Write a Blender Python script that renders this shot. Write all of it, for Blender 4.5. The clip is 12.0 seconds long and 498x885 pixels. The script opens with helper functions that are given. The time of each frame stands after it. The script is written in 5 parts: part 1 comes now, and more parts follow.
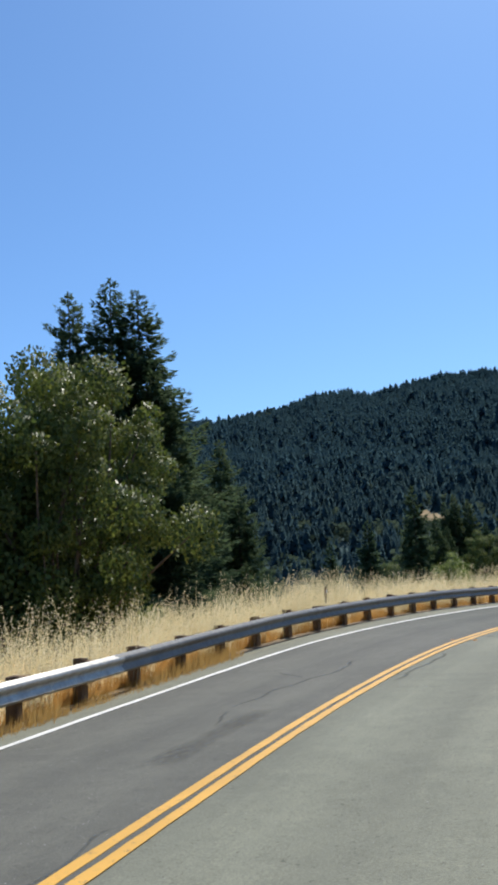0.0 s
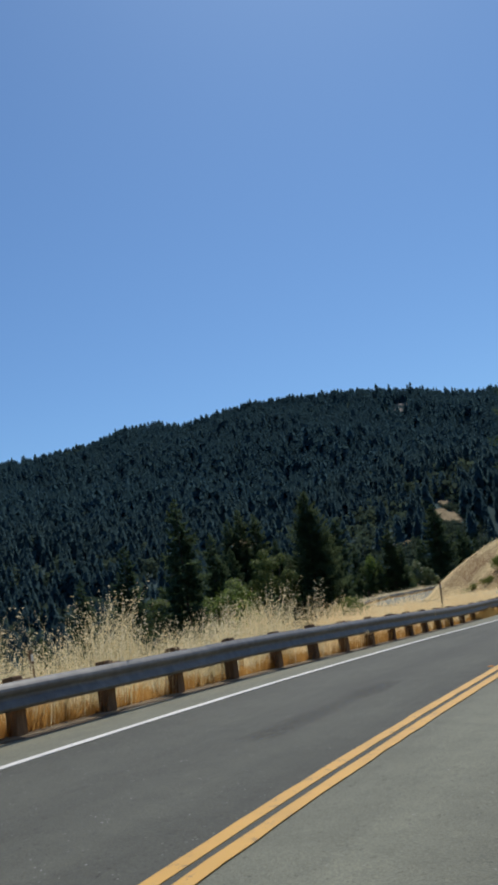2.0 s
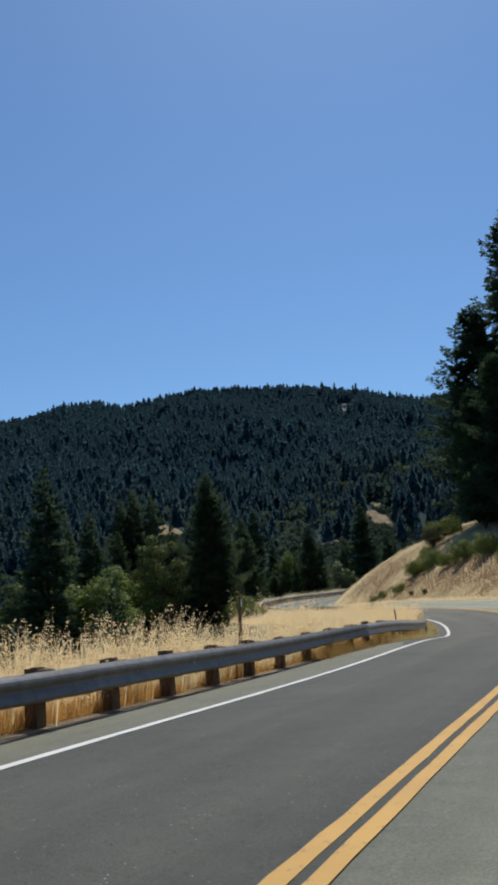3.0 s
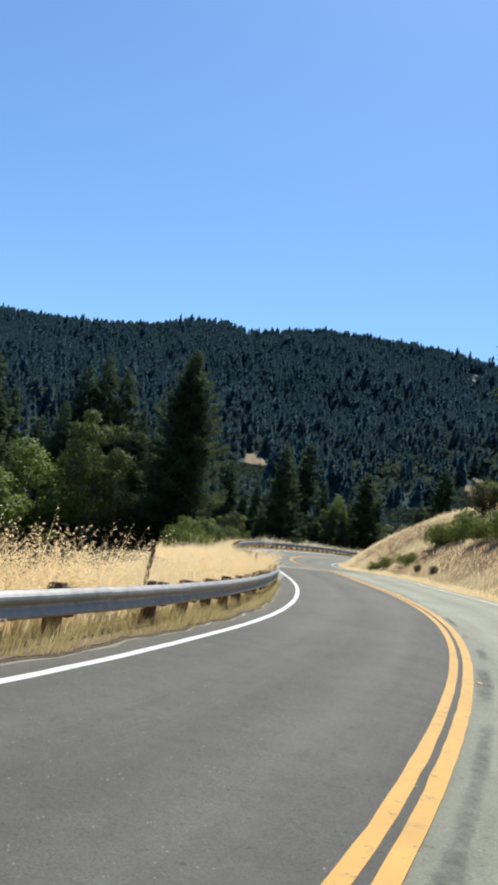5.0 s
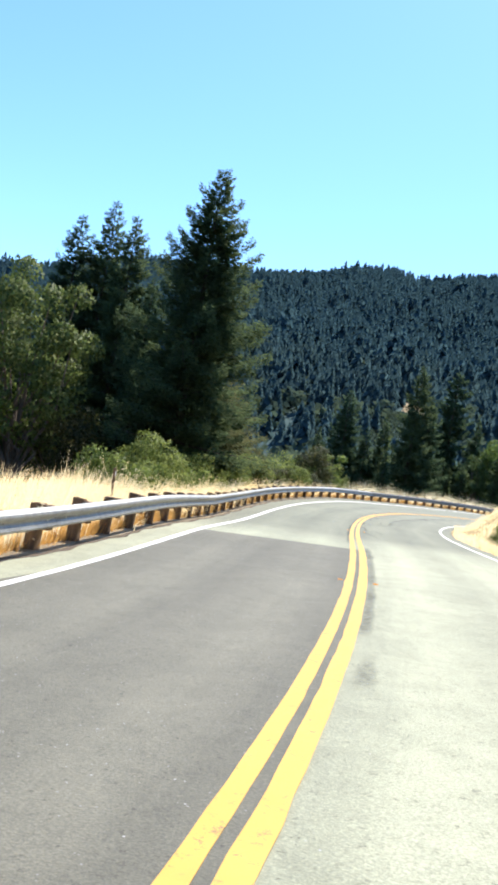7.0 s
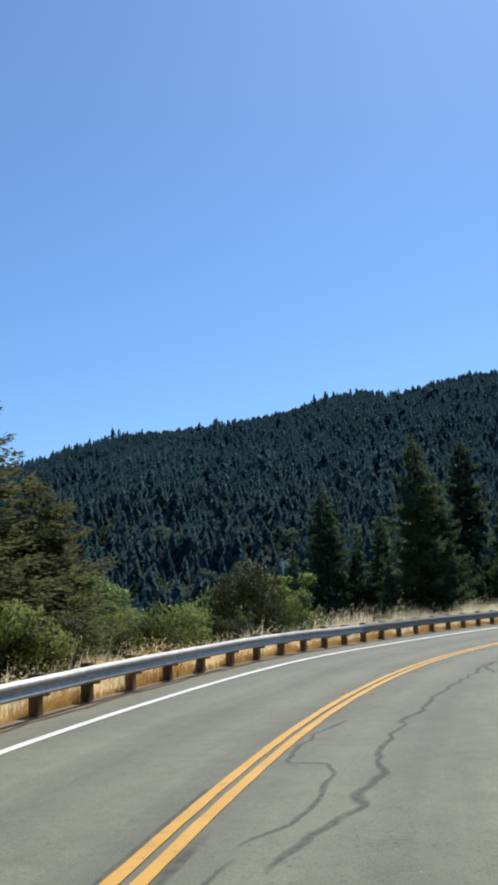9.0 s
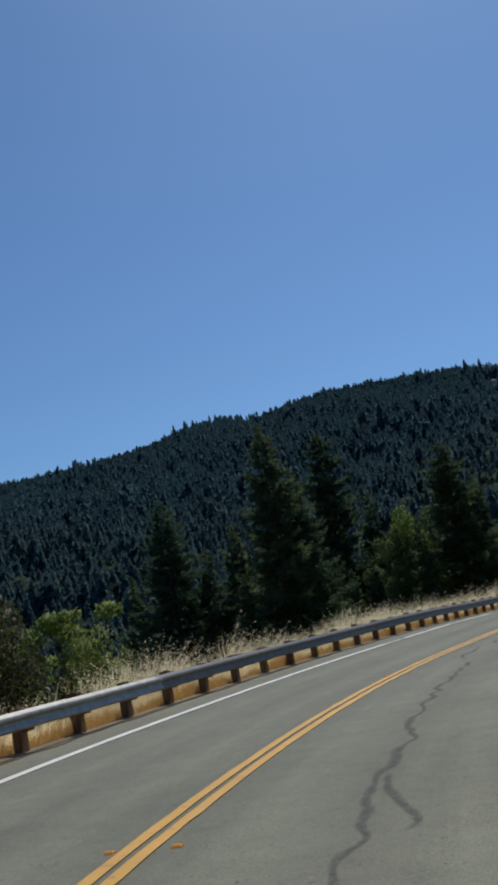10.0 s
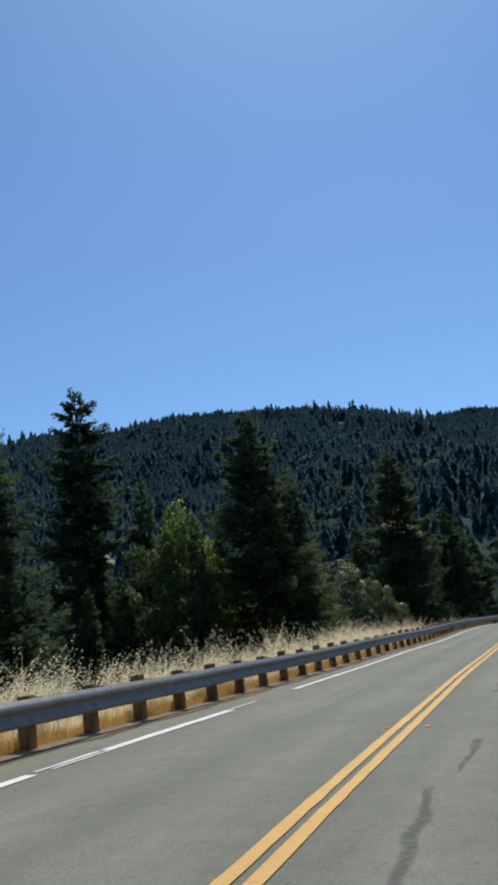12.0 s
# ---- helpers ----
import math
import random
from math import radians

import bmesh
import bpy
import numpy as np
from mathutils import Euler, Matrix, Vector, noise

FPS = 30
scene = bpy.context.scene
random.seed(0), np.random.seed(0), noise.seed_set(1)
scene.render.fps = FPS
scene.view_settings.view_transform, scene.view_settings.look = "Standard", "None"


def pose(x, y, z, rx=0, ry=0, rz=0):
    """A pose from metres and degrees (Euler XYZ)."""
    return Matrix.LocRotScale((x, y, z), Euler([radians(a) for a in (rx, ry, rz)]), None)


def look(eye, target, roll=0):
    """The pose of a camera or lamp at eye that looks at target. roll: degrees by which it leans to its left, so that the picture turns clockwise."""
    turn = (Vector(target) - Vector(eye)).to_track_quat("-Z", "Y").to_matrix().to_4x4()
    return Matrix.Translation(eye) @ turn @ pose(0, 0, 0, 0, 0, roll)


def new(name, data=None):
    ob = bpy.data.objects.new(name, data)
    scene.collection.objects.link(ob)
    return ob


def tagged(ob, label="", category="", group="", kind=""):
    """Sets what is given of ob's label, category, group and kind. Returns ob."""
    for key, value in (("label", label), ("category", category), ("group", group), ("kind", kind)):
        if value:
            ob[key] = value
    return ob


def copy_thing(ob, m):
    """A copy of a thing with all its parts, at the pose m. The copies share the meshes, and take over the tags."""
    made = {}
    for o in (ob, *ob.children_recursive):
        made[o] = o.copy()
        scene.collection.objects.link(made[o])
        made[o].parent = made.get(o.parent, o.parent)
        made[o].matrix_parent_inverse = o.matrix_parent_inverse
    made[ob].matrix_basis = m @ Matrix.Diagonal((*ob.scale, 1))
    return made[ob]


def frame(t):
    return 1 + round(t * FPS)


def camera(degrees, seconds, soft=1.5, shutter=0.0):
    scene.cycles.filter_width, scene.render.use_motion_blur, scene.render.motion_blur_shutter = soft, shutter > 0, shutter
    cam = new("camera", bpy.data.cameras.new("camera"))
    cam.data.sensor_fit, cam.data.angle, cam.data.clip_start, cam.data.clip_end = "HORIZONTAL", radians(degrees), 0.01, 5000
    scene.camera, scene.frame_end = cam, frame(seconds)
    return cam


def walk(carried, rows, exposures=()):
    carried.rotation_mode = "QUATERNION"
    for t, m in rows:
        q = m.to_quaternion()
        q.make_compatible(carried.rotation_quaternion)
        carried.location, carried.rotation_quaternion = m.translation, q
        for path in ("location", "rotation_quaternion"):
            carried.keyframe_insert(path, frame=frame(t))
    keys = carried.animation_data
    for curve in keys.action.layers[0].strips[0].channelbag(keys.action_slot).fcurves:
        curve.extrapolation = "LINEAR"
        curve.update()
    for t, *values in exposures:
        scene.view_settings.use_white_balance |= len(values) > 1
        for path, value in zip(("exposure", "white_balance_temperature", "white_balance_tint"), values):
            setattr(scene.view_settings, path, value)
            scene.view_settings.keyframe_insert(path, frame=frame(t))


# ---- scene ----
cam = camera(32.12, 12.0, soft=3.5)
ROWS = [
    (0.0, pose(-3.63, -23.33, 1.431, 99.96, 3.35, 4.99)),
    (0.5, pose(-2.07, -15.94, 1.322, 102.20, 5.17, 4.25)),
    (1.0, pose(0.07, -8.65, 1.394, 100.51, 6.78, 2.76)),
    (1.5, pose(2.72, -1.48, 1.447, 100.35, 8.42, -0.21)),
    (2.0, pose(5.90, 5.45, 1.525, 101.20, 8.63, -6.26)),
    (2.5, pose(9.51, 12.15, 1.577, 101.09, 6.49, -8.33)),
    (3.0, pose(13.28, 18.67, 1.585, 100.10, 4.63, -10.79)),
    (3.2, pose(14.96, 21.26, 1.717, 100.12, 3.70, -11.95)),
    (4.8, pose(29.05, 44.46, 1.258, 97.05, -8.36, -6.42)),
    (5.0, pose(30.58, 47.39, 1.023, 96.16, -8.74, -4.62)),
    (5.5, pose(33.78, 54.91, 1.008, 91.34, -10.97, -1.61)),
    (6.0, pose(36.46, 62.85, 1.115, 88.25, -10.62, 1.81)),
    (6.5, pose(38.47, 71.08, 1.242, 89.96, -10.80, 4.27)),
    (6.7, pose(39.07, 74.44, 1.218, 90.66, -11.27, 5.65)),
    (8.3, pose(41.81, 102.39, 1.235, 98.88, -3.00, 10.67)),
    (8.5, pose(42.02, 105.64, 1.159, 101.58, -1.25, 9.87)),
    (9.0, pose(42.30, 113.66, 1.075, 101.57, 2.50, 8.00)),
    (9.5, pose(42.99, 121.54, 1.036, 100.32, 6.95, 4.64)),
    (10.0, pose(44.18, 129.16, 1.073, 102.93, 10.20, 0.50)),
    (10.5, pose(45.75, 136.73, 1.116, 101.36, 11.42, -4.50)),
    (11.0, pose(47.84, 144.12, 1.156, 102.30, 11.56, -6.78)),
    (11.5, pose(50.46, 151.13, 1.234, 100.88, 10.77, -9.32)),
    (12.0, pose(53.62, 158.02, 1.358, 103.29, 6.73, -10.59)),
]
EXPOSURES = [(0.0, 0.4), (0.5, 0.5), (1.0, 0.25), (1.5, 0.0), (2.0, -0.2), (2.5, -0.25), (3.2, -0.2), (4.8, 0.3), (5.0, 0.4), (5.5, 0.7), (6.0, 1.15), (6.7, 1.25), (8.3, 1.3), (8.6, 1.1), (9.0, 0.35), (9.5, -0.3), (10.0, -0.4), (10.5, -0.46), (11.0, -0.16), (11.5, -0.1), (12.0, 0.0)]
walk(cam, ROWS, EXPOSURES)

# ---- light: high clear midday sun ahead of the drive, deep blue sky ----
SUN_AZIMUTH, SUN_HEIGHT = radians(22), radians(57)   # azimuth from +y towards +x
world = bpy.data.worlds.new("sky")
scene.world = world
world.use_nodes = True
wn = world.node_tree
sky = wn.nodes.new("ShaderNodeTexSky")
sky.sky_type = 'NISHITA'
sky.sun_disc = False
sky.sun_elevation, sky.sun_rotation = SUN_HEIGHT, SUN_AZIMUTH
sky.altitude, sky.air_density, sky.dust_density, sky.ozone_density = 300, 1.0, 0.5, 1.6
tint = wn.nodes.new("ShaderNodeMix")
tint.data_type, tint.blend_type = 'RGBA', 'MULTIPLY'
tint.inputs[0].default_value, tint.inputs[7].default_value = 1.0, (0.70, 0.97, 1.21, 1)
wn.links.new(sky.outputs[0], tint.inputs[6])
wn.links.new(tint.outputs[2], wn.nodes["Background"].inputs[0])
wn.nodes["Background"].inputs[1].default_value = 0.10
sun_data = bpy.data.lights.new("sun", 'SUN')
sun_data.energy, sun_data.angle, sun_data.color = 3.6, radians(0.53), (1.0, 0.95, 0.87)
sun = new("sun", sun_data)
sun_from = Vector((math.sin(SUN_AZIMUTH) * math.cos(SUN_HEIGHT), math.cos(SUN_AZIMUTH) * math.cos(SUN_HEIGHT), math.sin(SUN_HEIGHT)))
sun.matrix_world = look(sun_from * 300, (0, 0, 0))

# ---- materials ----
def ramp(nt, fac, *stops):
    n = nt.nodes.new("ShaderNodeValToRGB")
    els = n.color_ramp.elements
    while len(els) < len(stops):
        els.new(0.5)
    for e, (at, c) in zip(els, stops):
        e.position, e.color = at, (*c, 1)
    nt.links.new(fac, n.inputs[0])
    return n.outputs[0]


def noise_node(nt, scale, detail=4, rough=0.6, vector=None):
    n = nt.nodes.new("ShaderNodeTexNoise")
    n.inputs["Scale"].default_value, n.inputs["Detail"].default_value, n.inputs["Roughness"].default_value = scale, detail, rough
    if vector is None:
        vector = coords(nt)
    nt.links.new(vector, n.inputs["Vector"])
    return n.outputs[0]


def coords(nt):
    for n in nt.nodes:
        if n.bl_idname == "ShaderNodeNewGeometry":
            return n.outputs["Position"]
    return nt.nodes.new("ShaderNodeNewGeometry").outputs["Position"]


def mix(nt, fac, a, b, mode='MIX'):
    n = nt.nodes.new("ShaderNodeMix")
    n.data_type, n.blend_type = 'RGBA', mode
    for sock, v in ((n.inputs[0], fac), (n.inputs[6], a), (n.inputs[7], b)):
        if isinstance(v, bpy.types.NodeSocket):
            nt.links.new(v, sock)
        elif isinstance(v, tuple):
            sock.default_value = (*v, 1)
        else:
            sock.default_value = v
    return n.outputs[2]


def math_node(nt, op, a, b=0.0):
    n = nt.nodes.new("ShaderNodeMath")
    n.operation = op
    for sock, v in ((n.inputs[0], a), (n.inputs[1], b)):
        if isinstance(v, bpy.types.NodeSocket):
            nt.links.new(v, sock)
        else:
            sock.default_value = v
    return n.outputs[0]


def material(name, rough=0.8, metal=0.0):
    m = bpy.data.materials.new(name)
    m.use_nodes = True
    nt = m.node_tree
    b = nt.nodes["Principled BSDF"]
    b.inputs["Roughness"].default_value, b.inputs["Metallic"].default_value = rough, metal
    return m, nt, b


def bump(nt, b, height, strength, distance):
    n = nt.nodes.new("ShaderNodeBump")
    n.inputs["Strength"].default_value, n.inputs["Distance"].default_value = strength, distance
    nt.links.new(height, n.inputs["Height"])
    nt.links.new(n.outputs[0], b.inputs["Normal"])


def asphalt(name, dark, light, chips, pale=()):
    """Worn chip-sealed asphalt: aggregate, polished wheel tracks, drips, long streaks and stains along the lane."""
    m, nt, b = material(name, 0.85)
    uv = nt.nodes.new("ShaderNodeUVMap")
    uv.uv_map = "lane"
    mp = nt.nodes.new("ShaderNodeMapping")
    mp.inputs["Scale"].default_value = (0.10, 2.2, 1)
    nt.links.new(uv.outputs[0], mp.inputs["Vector"])
    streak = noise_node(nt, 1.0, 6, 0.65, mp.outputs[0])
    broad = noise_node(nt, 0.30, 6, 0.62)
    mid = noise_node(nt, 2.6, 6, 0.7)
    fine = noise_node(nt, 55, 3, 0.75)
    c = ramp(nt, math_node(nt, 'ADD', math_node(nt, 'MULTIPLY', broad, 0.55), math_node(nt, 'MULTIPLY', streak, 0.45)), (0.30, dark), (0.70, light))
    c = mix(nt, 0.38, c, ramp(nt, mid, (0.30, (0.62, 0.62, 0.61)), (0.52, (1, 1, 1)), (0.75, (1.28, 1.26, 1.22))), 'MULTIPLY')
    sep = nt.nodes.new("ShaderNodeSeparateXYZ")
    nt.links.new(uv.outputs[0], sep.inputs[0])
    off = math_node(nt, 'ADD', math_node(nt, 'ABSOLUTE', sep.outputs[1]), math_node(nt, 'MULTIPLY', math_node(nt, 'SUBTRACT', streak, 0.5), 0.7))
    track = ramp(nt, math_node(nt, 'DIVIDE', off, 5.0), (0.05, (0.86, 0.86, 0.86)), (0.20, (1.10, 1.10, 1.09)), (0.37, (0.84, 0.84, 0.84)), (0.54, (1.10, 1.10, 1.09)), (0.72, (0.90, 0.90, 0.9)), (0.95, (1.02, 1.0, 0.96)))
    c = mix(nt, 0.9, c, track, 'MULTIPLY')
    if pale:  # tone changes from stretch to stretch of the road
        along = math_node(nt, 'DIVIDE', math_node(nt, 'ADD', sep.outputs[0], math_node(nt, 'MULTIPLY', mid, 3.0)), 200.0)
        c = mix(nt, 1.0, c, ramp(nt, along, *pale), 'MULTIPLY')
    grit = ramp(nt, fine, (0.28, (0.60, 0.60, 0.60)), (0.52, (1, 1, 1)), (0.72, (1.45, 1.44, 1.40)))
    c = mix(nt, 0.85, c, grit, 'MULTIPLY')
    v = nt.nodes.new("ShaderNodeTexVoronoi")
    v.inputs["Scale"].default_value = 22
    nt.links.new(coords(nt), v.inputs["Vector"])
    stone = ramp(nt, v.outputs["Distance"], (0.10, (1, 1, 1)), (0.19, (0, 0, 0)))
    sel = ramp(nt, noise_node(nt, 9.0, 3), (0.60 - chips, (0, 0, 0)), (0.68 - chips, (1, 1, 1)))
    c = mix(nt, mix(nt, 1.0, stone, sel, 'MULTIPLY'), c, (0.40, 0.39, 0.37))
    pit = ramp(nt, noise_node(nt, 17.0, 4, 0.7), (0.30, (0.35, 0.34, 0.33)), (0.40, (1, 1, 1)))
    c = mix(nt, 0.8, c, pit, 'MULTIPLY')
    nt.links.new(c, b.inputs["Base Color"])
    bump(nt, b, fine, 0.6, 0.010)
    return m


def paint(name, colour, bare, worn):
    m, nt, b = material(name, 0.6)
    n1 = noise_node(nt, 7, 6, 0.75)
    n2 = noise_node(nt, 90, 3, 0.7)
    f = ramp(nt, math_node(nt, 'ADD', math_node(nt, 'MULTIPLY', n1, 0.65), math_node(nt, 'MULTIPLY', n2, 0.35)), (worn, (0, 0, 0)), (worn + 0.05, (1, 1, 1)))
    tone = ramp(nt, noise_node(nt, 1.3, 4), (0.3, tuple(v * 0.82 for v in colour)), (0.7, colour))
    nt.links.new(mix(nt, f, bare, tone), b.inputs["Base Color"])
    bump(nt, b, n2, 0.3, 0.004)
    return m


def foliage(name, dark, mid, light, spread=0.5, rough=0.55, shine=0.3):
    """Leaves: colour differs from clump to clump and from tree to tree; some light passes through."""
    m, nt, b = material(name, rough)
    g = nt.nodes.new("ShaderNodeNewGeometry")
    o = nt.nodes.new("ShaderNodeObjectInfo")
    c = ramp(nt, g.outputs["Random Per Island"], (0.0, dark), (0.55, mid), (1.0, light))
    c = mix(nt, math_node(nt, 'MULTIPLY', noise_node(nt, 0.7, 3), 0.6), c, dark)
    tree = ramp(nt, o.outputs["Random"], (0.0, (0.8, 0.86, 0.85)), (1.0, (1.2, 1.1, 0.95)))
    c = mix(nt, 1.0, c, tree, 'MULTIPLY')
    nt.links.new(c, b.inputs["Base Color"])
    b.inputs["Specular IOR Level"].default_value = shine
    tr = nt.nodes.new("ShaderNodeBsdfTranslucent")
    nt.links.new(c, tr.inputs[0])
    ms = nt.nodes.new("ShaderNodeMixShader")
    ms.inputs[0].default_value = spread
    out = nt.nodes["Material Output"]
    nt.links.new(b.outputs[0], ms.inputs[1])
    nt.links.new(tr.outputs[0], ms.inputs[2])
    nt.links.new(ms.outputs[0], out.inputs[0])
    return m


def bark(name, dark, light):
    m, nt, b = material(name, 0.9)
    tc = nt.nodes.new("ShaderNodeTexCoord")
    mp = nt.nodes.new("ShaderNodeMapping")
    mp.inputs["Scale"].default_value = (6, 6, 0.9)
    nt.links.new(tc.outputs["Object"], mp.inputs["Vector"])
    n = noise_node(nt, 2.0, 6, 0.7, mp.outputs[0])
    nt.links.new(ramp(nt, n, (0.3, dark), (0.7, light)), b.inputs["Base Color"])
    bump(nt, b, n, 0.7, 0.05)
    return m


M_ROAD = asphalt("asphalt_grey", (0.152, 0.154, 0.110), (0.220, 0.222, 0.158), 0.0, ((0.22, (1, 1, 1)), (0.32, (1.4, 1.39, 1.36)), (0.42, (1.8, 1.78, 1.74)), (0.565, (1.8, 1.78, 1.74)), (0.60, (1, 1, 1))))
M_PATCH = asphalt("asphalt_dark", (0.086, 0.084, 0.066), (0.142, 0.138, 0.108), 0.05, ((0.0, (1, 1, 1)), (0.05, (0.76, 0.79, 0.76)), (0.17, (0.72, 0.75, 0.72)), (0.26, (0.90, 0.89, 0.86)), (0.42, (1.26, 1.21, 1.15))))
M_YELLOW = paint("yellow_paint", (0.72, 0.385, 0.055), (0.26, 0.16, 0.06), 0.385)
M_WHITE = paint("white_paint", (0.84, 0.81, 0.73), (0.19, 0.185, 0.165), 0.35)

def thin_tar(name, dark, light, cover):
    """Tar worn thin: it covers the stones in patches and fades towards its edges."""
    m, nt, b = material(name, 0.8)
    nt.links.new(ramp(nt, noise_node(nt, 20, 4), (0.3, dark), (0.75, light)), b.inputs["Base Color"])
    uv = nt.nodes.new("ShaderNodeUVMap")
    uv.uv_map = "across"
    sep = nt.nodes.new("ShaderNodeSeparateXYZ")
    nt.links.new(uv.outputs[0], sep.inputs[0])
    edge = math_node(nt, 'SUBTRACT', 1.0, math_node(nt, 'POWER', math_node(nt, 'ABSOLUTE', sep.outputs[1]), 2.0))
    ends = sep.outputs[0]
    patchy = ramp(nt, noise_node(nt, 11, 5, 0.7), (0.30, (0.15, 0.15, 0.15)), (0.62, (1, 1, 1)))
    f = math_node(nt, 'MULTIPLY', math_node(nt, 'MULTIPLY', math_node(nt, 'MULTIPLY', edge, ends), patchy), cover)
    clear = nt.nodes.new("ShaderNodeBsdfTransparent")
    ms = nt.nodes.new("ShaderNodeMixShader")
    nt.links.new(f, ms.inputs[0])
    nt.links.new(clear.outputs[0], ms.inputs[1])
    nt.links.new(b.outputs[0], ms.inputs[2])
    nt.links.new(ms.outputs[0], nt.nodes["Material Output"].inputs[0])
    return m


M_TAR = thin_tar("crack_sealant", (0.060, 0.065, 0.058), (0.105, 0.108, 0.096), 0.66)
M_SMUDGE = thin_tar("tar_smudge", (0.060, 0.058, 0.050), (0.11, 0.105, 0.09), 0.62)

# litter colour kept dark to draw the pavement edge's shadow as well
m, nt, b = material("edge_litter", 0.95)
nt.links.new(ramp(nt, noise_node(nt, 30, 5, 0.7), (0.3, (0.035, 0.026, 0.018)), (0.7, (0.16, 0.11, 0.065))), b.inputs["Base Color"])
M_LITTER_SHADE = m
m, nt, b = material("dry_weed_litter", 0.95)
lit = noise_node(nt, 26, 5, 0.75)
nt.links.new(ramp(nt, lit, (0.3, (0.13, 0.095, 0.055)), (0.5, (0.26, 0.195, 0.115)), (0.72, (0.42, 0.325, 0.20))), b.inputs["Base Color"])
bump(nt, b, lit, 0.8, 0.04)
M_LITTER_DRY = m

def steel(name, dark, light, metal):
    m, nt, b = material(name, 0.6, metal)
    oi = nt.nodes.new("ShaderNodeObjectInfo")
    c = ramp(nt, noise_node(nt, 5, 5, 0.65), (0.3, dark), (0.7, light))
    c = mix(nt, 1.0, c, ramp(nt, oi.outputs["Random"], (0, (0.86, 0.87, 0.88)), (1, (1.1, 1.09, 1.07))), 'MULTIPLY')
    nt.links.new(c, b.inputs["Base Color"])
    nt.links.new(math_node(nt, 'ADD', math_node(nt, 'MULTIPLY', noise_node(nt, 14, 4), 0.22), 0.40), b.inputs["Roughness"])
    return m


M_STEEL = steel("weathered_galvanised_steel", (0.105, 0.101, 0.091), (0.185, 0.179, 0.162), 0.10)
M_STEEL_PALE = steel("paler_galvanised_steel", (0.27, 0.262, 0.24), (0.42, 0.408, 0.375), 0.75)

m, nt, b = material("weathered_post_wood", 0.9)
tc = nt.nodes.new("ShaderNodeTexCoord")
mp = nt.nodes.new("ShaderNodeMapping")
mp.inputs["Scale"].default_value = (9, 9, 1.2)
nt.links.new(tc.outputs["Object"], mp.inputs["Vector"])
n = noise_node(nt, 3, 6, 0.7, mp.outputs[0])
oi = nt.nodes.new("ShaderNodeObjectInfo")
c = ramp(nt, n, (0.25, (0.085, 0.052, 0.030)), (0.75, (0.25, 0.16, 0.09)))
c = mix(nt, 1.0, c, ramp(nt, oi.outputs["Random"], (0, (0.7, 0.68, 0.65)), (1, (1.3, 1.22, 1.1))), 'MULTIPLY')
nt.links.new(c, b.inputs["Base Color"])
bump(nt, b, n, 0.5, 0.02)
M_WOOD = m

m, nt, b = material("amber_reflector", 0.25)
b.inputs["Base Color"].default_value = (0.75, 0.30, 0.03, 1)
M_REFLECT = m
m, nt, b = material("white_reflector", 0.3)
b.inputs["Base Color"].default_value = (0.8, 0.8, 0.78, 1)
M_REFLECT_WHITE = m

m, nt, b = material("dry_ground", 1.0)
b.inputs["Specular IOR Level"].default_value = 0.04
at = nt.nodes.new("ShaderNodeAttribute")
at.attribute_name = "cover"
sep = nt.nodes.new("ShaderNodeSeparateColor")
nt.links.new(at.outputs["Color"], sep.inputs[0])
n1, n2, n3 = noise_node(nt, 0.9, 6, 0.65), noise_node(nt, 14, 5, 0.7), noise_node(nt, 0.02, 6, 0.6)
straw = ramp(nt, n2, (0.25, (0.38, 0.29, 0.145)), (0.55, (0.59, 0.48, 0.27)), (0.8, (0.74, 0.63, 0.40)))
straw = mix(nt, math_node(nt, 'MULTIPLY', n1, 0.5), straw, (0.42, 0.29, 0.14))
bare = ramp(nt, noise_node(nt, 0.16, 5, 0.65), (0.46, (0, 0, 0)), (0.60, (0.8, 0.8, 0.8)))
straw = mix(nt, bare, straw, (0.30, 0.20, 0.095))
dug = ramp(nt, n2, (0.25, (0.13, 0.078, 0.042)), (0.55, (0.25, 0.155, 0.080)), (0.8, (0.39, 0.27, 0.15)))
straw = mix(nt, math_node(nt, 'MULTIPLY', sep.outputs[2], 0.95), straw, dug)
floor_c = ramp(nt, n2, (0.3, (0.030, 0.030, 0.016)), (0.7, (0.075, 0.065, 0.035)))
# far wood floor blued and lightened: haze and fill put into its colour
hazed_wood_c = ramp(nt, n3, (0.3, (0.050, 0.080, 0.080)), (0.7, (0.076, 0.112, 0.108)))
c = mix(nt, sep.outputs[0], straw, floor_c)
c = mix(nt, sep.outputs[1], c, hazed_wood_c)
nt.links.new(c, b.inputs["Base Color"])
bump(nt, b, n2, 0.6, 0.05)
M_GROUND = m

m, nt, b = material("bare_slope_earth", 0.95)
nt.links.new(ramp(nt, noise_node(nt, 0.35, 6, 0.7), (0.3, (0.15, 0.105, 0.05)), (0.5, (0.27, 0.195, 0.095)), (0.7, (0.36, 0.27, 0.145))), b.inputs["Base Color"])
M_EARTH = m
m, nt, b = material("pale_rock", 0.9)
nt.links.new(ramp(nt, noise_node(nt, 0.4, 6, 0.7), (0.3, (0.10, 0.085, 0.07)), (0.7, (0.27, 0.22, 0.18))), b.inputs["Base Color"])
M_ROCK = m

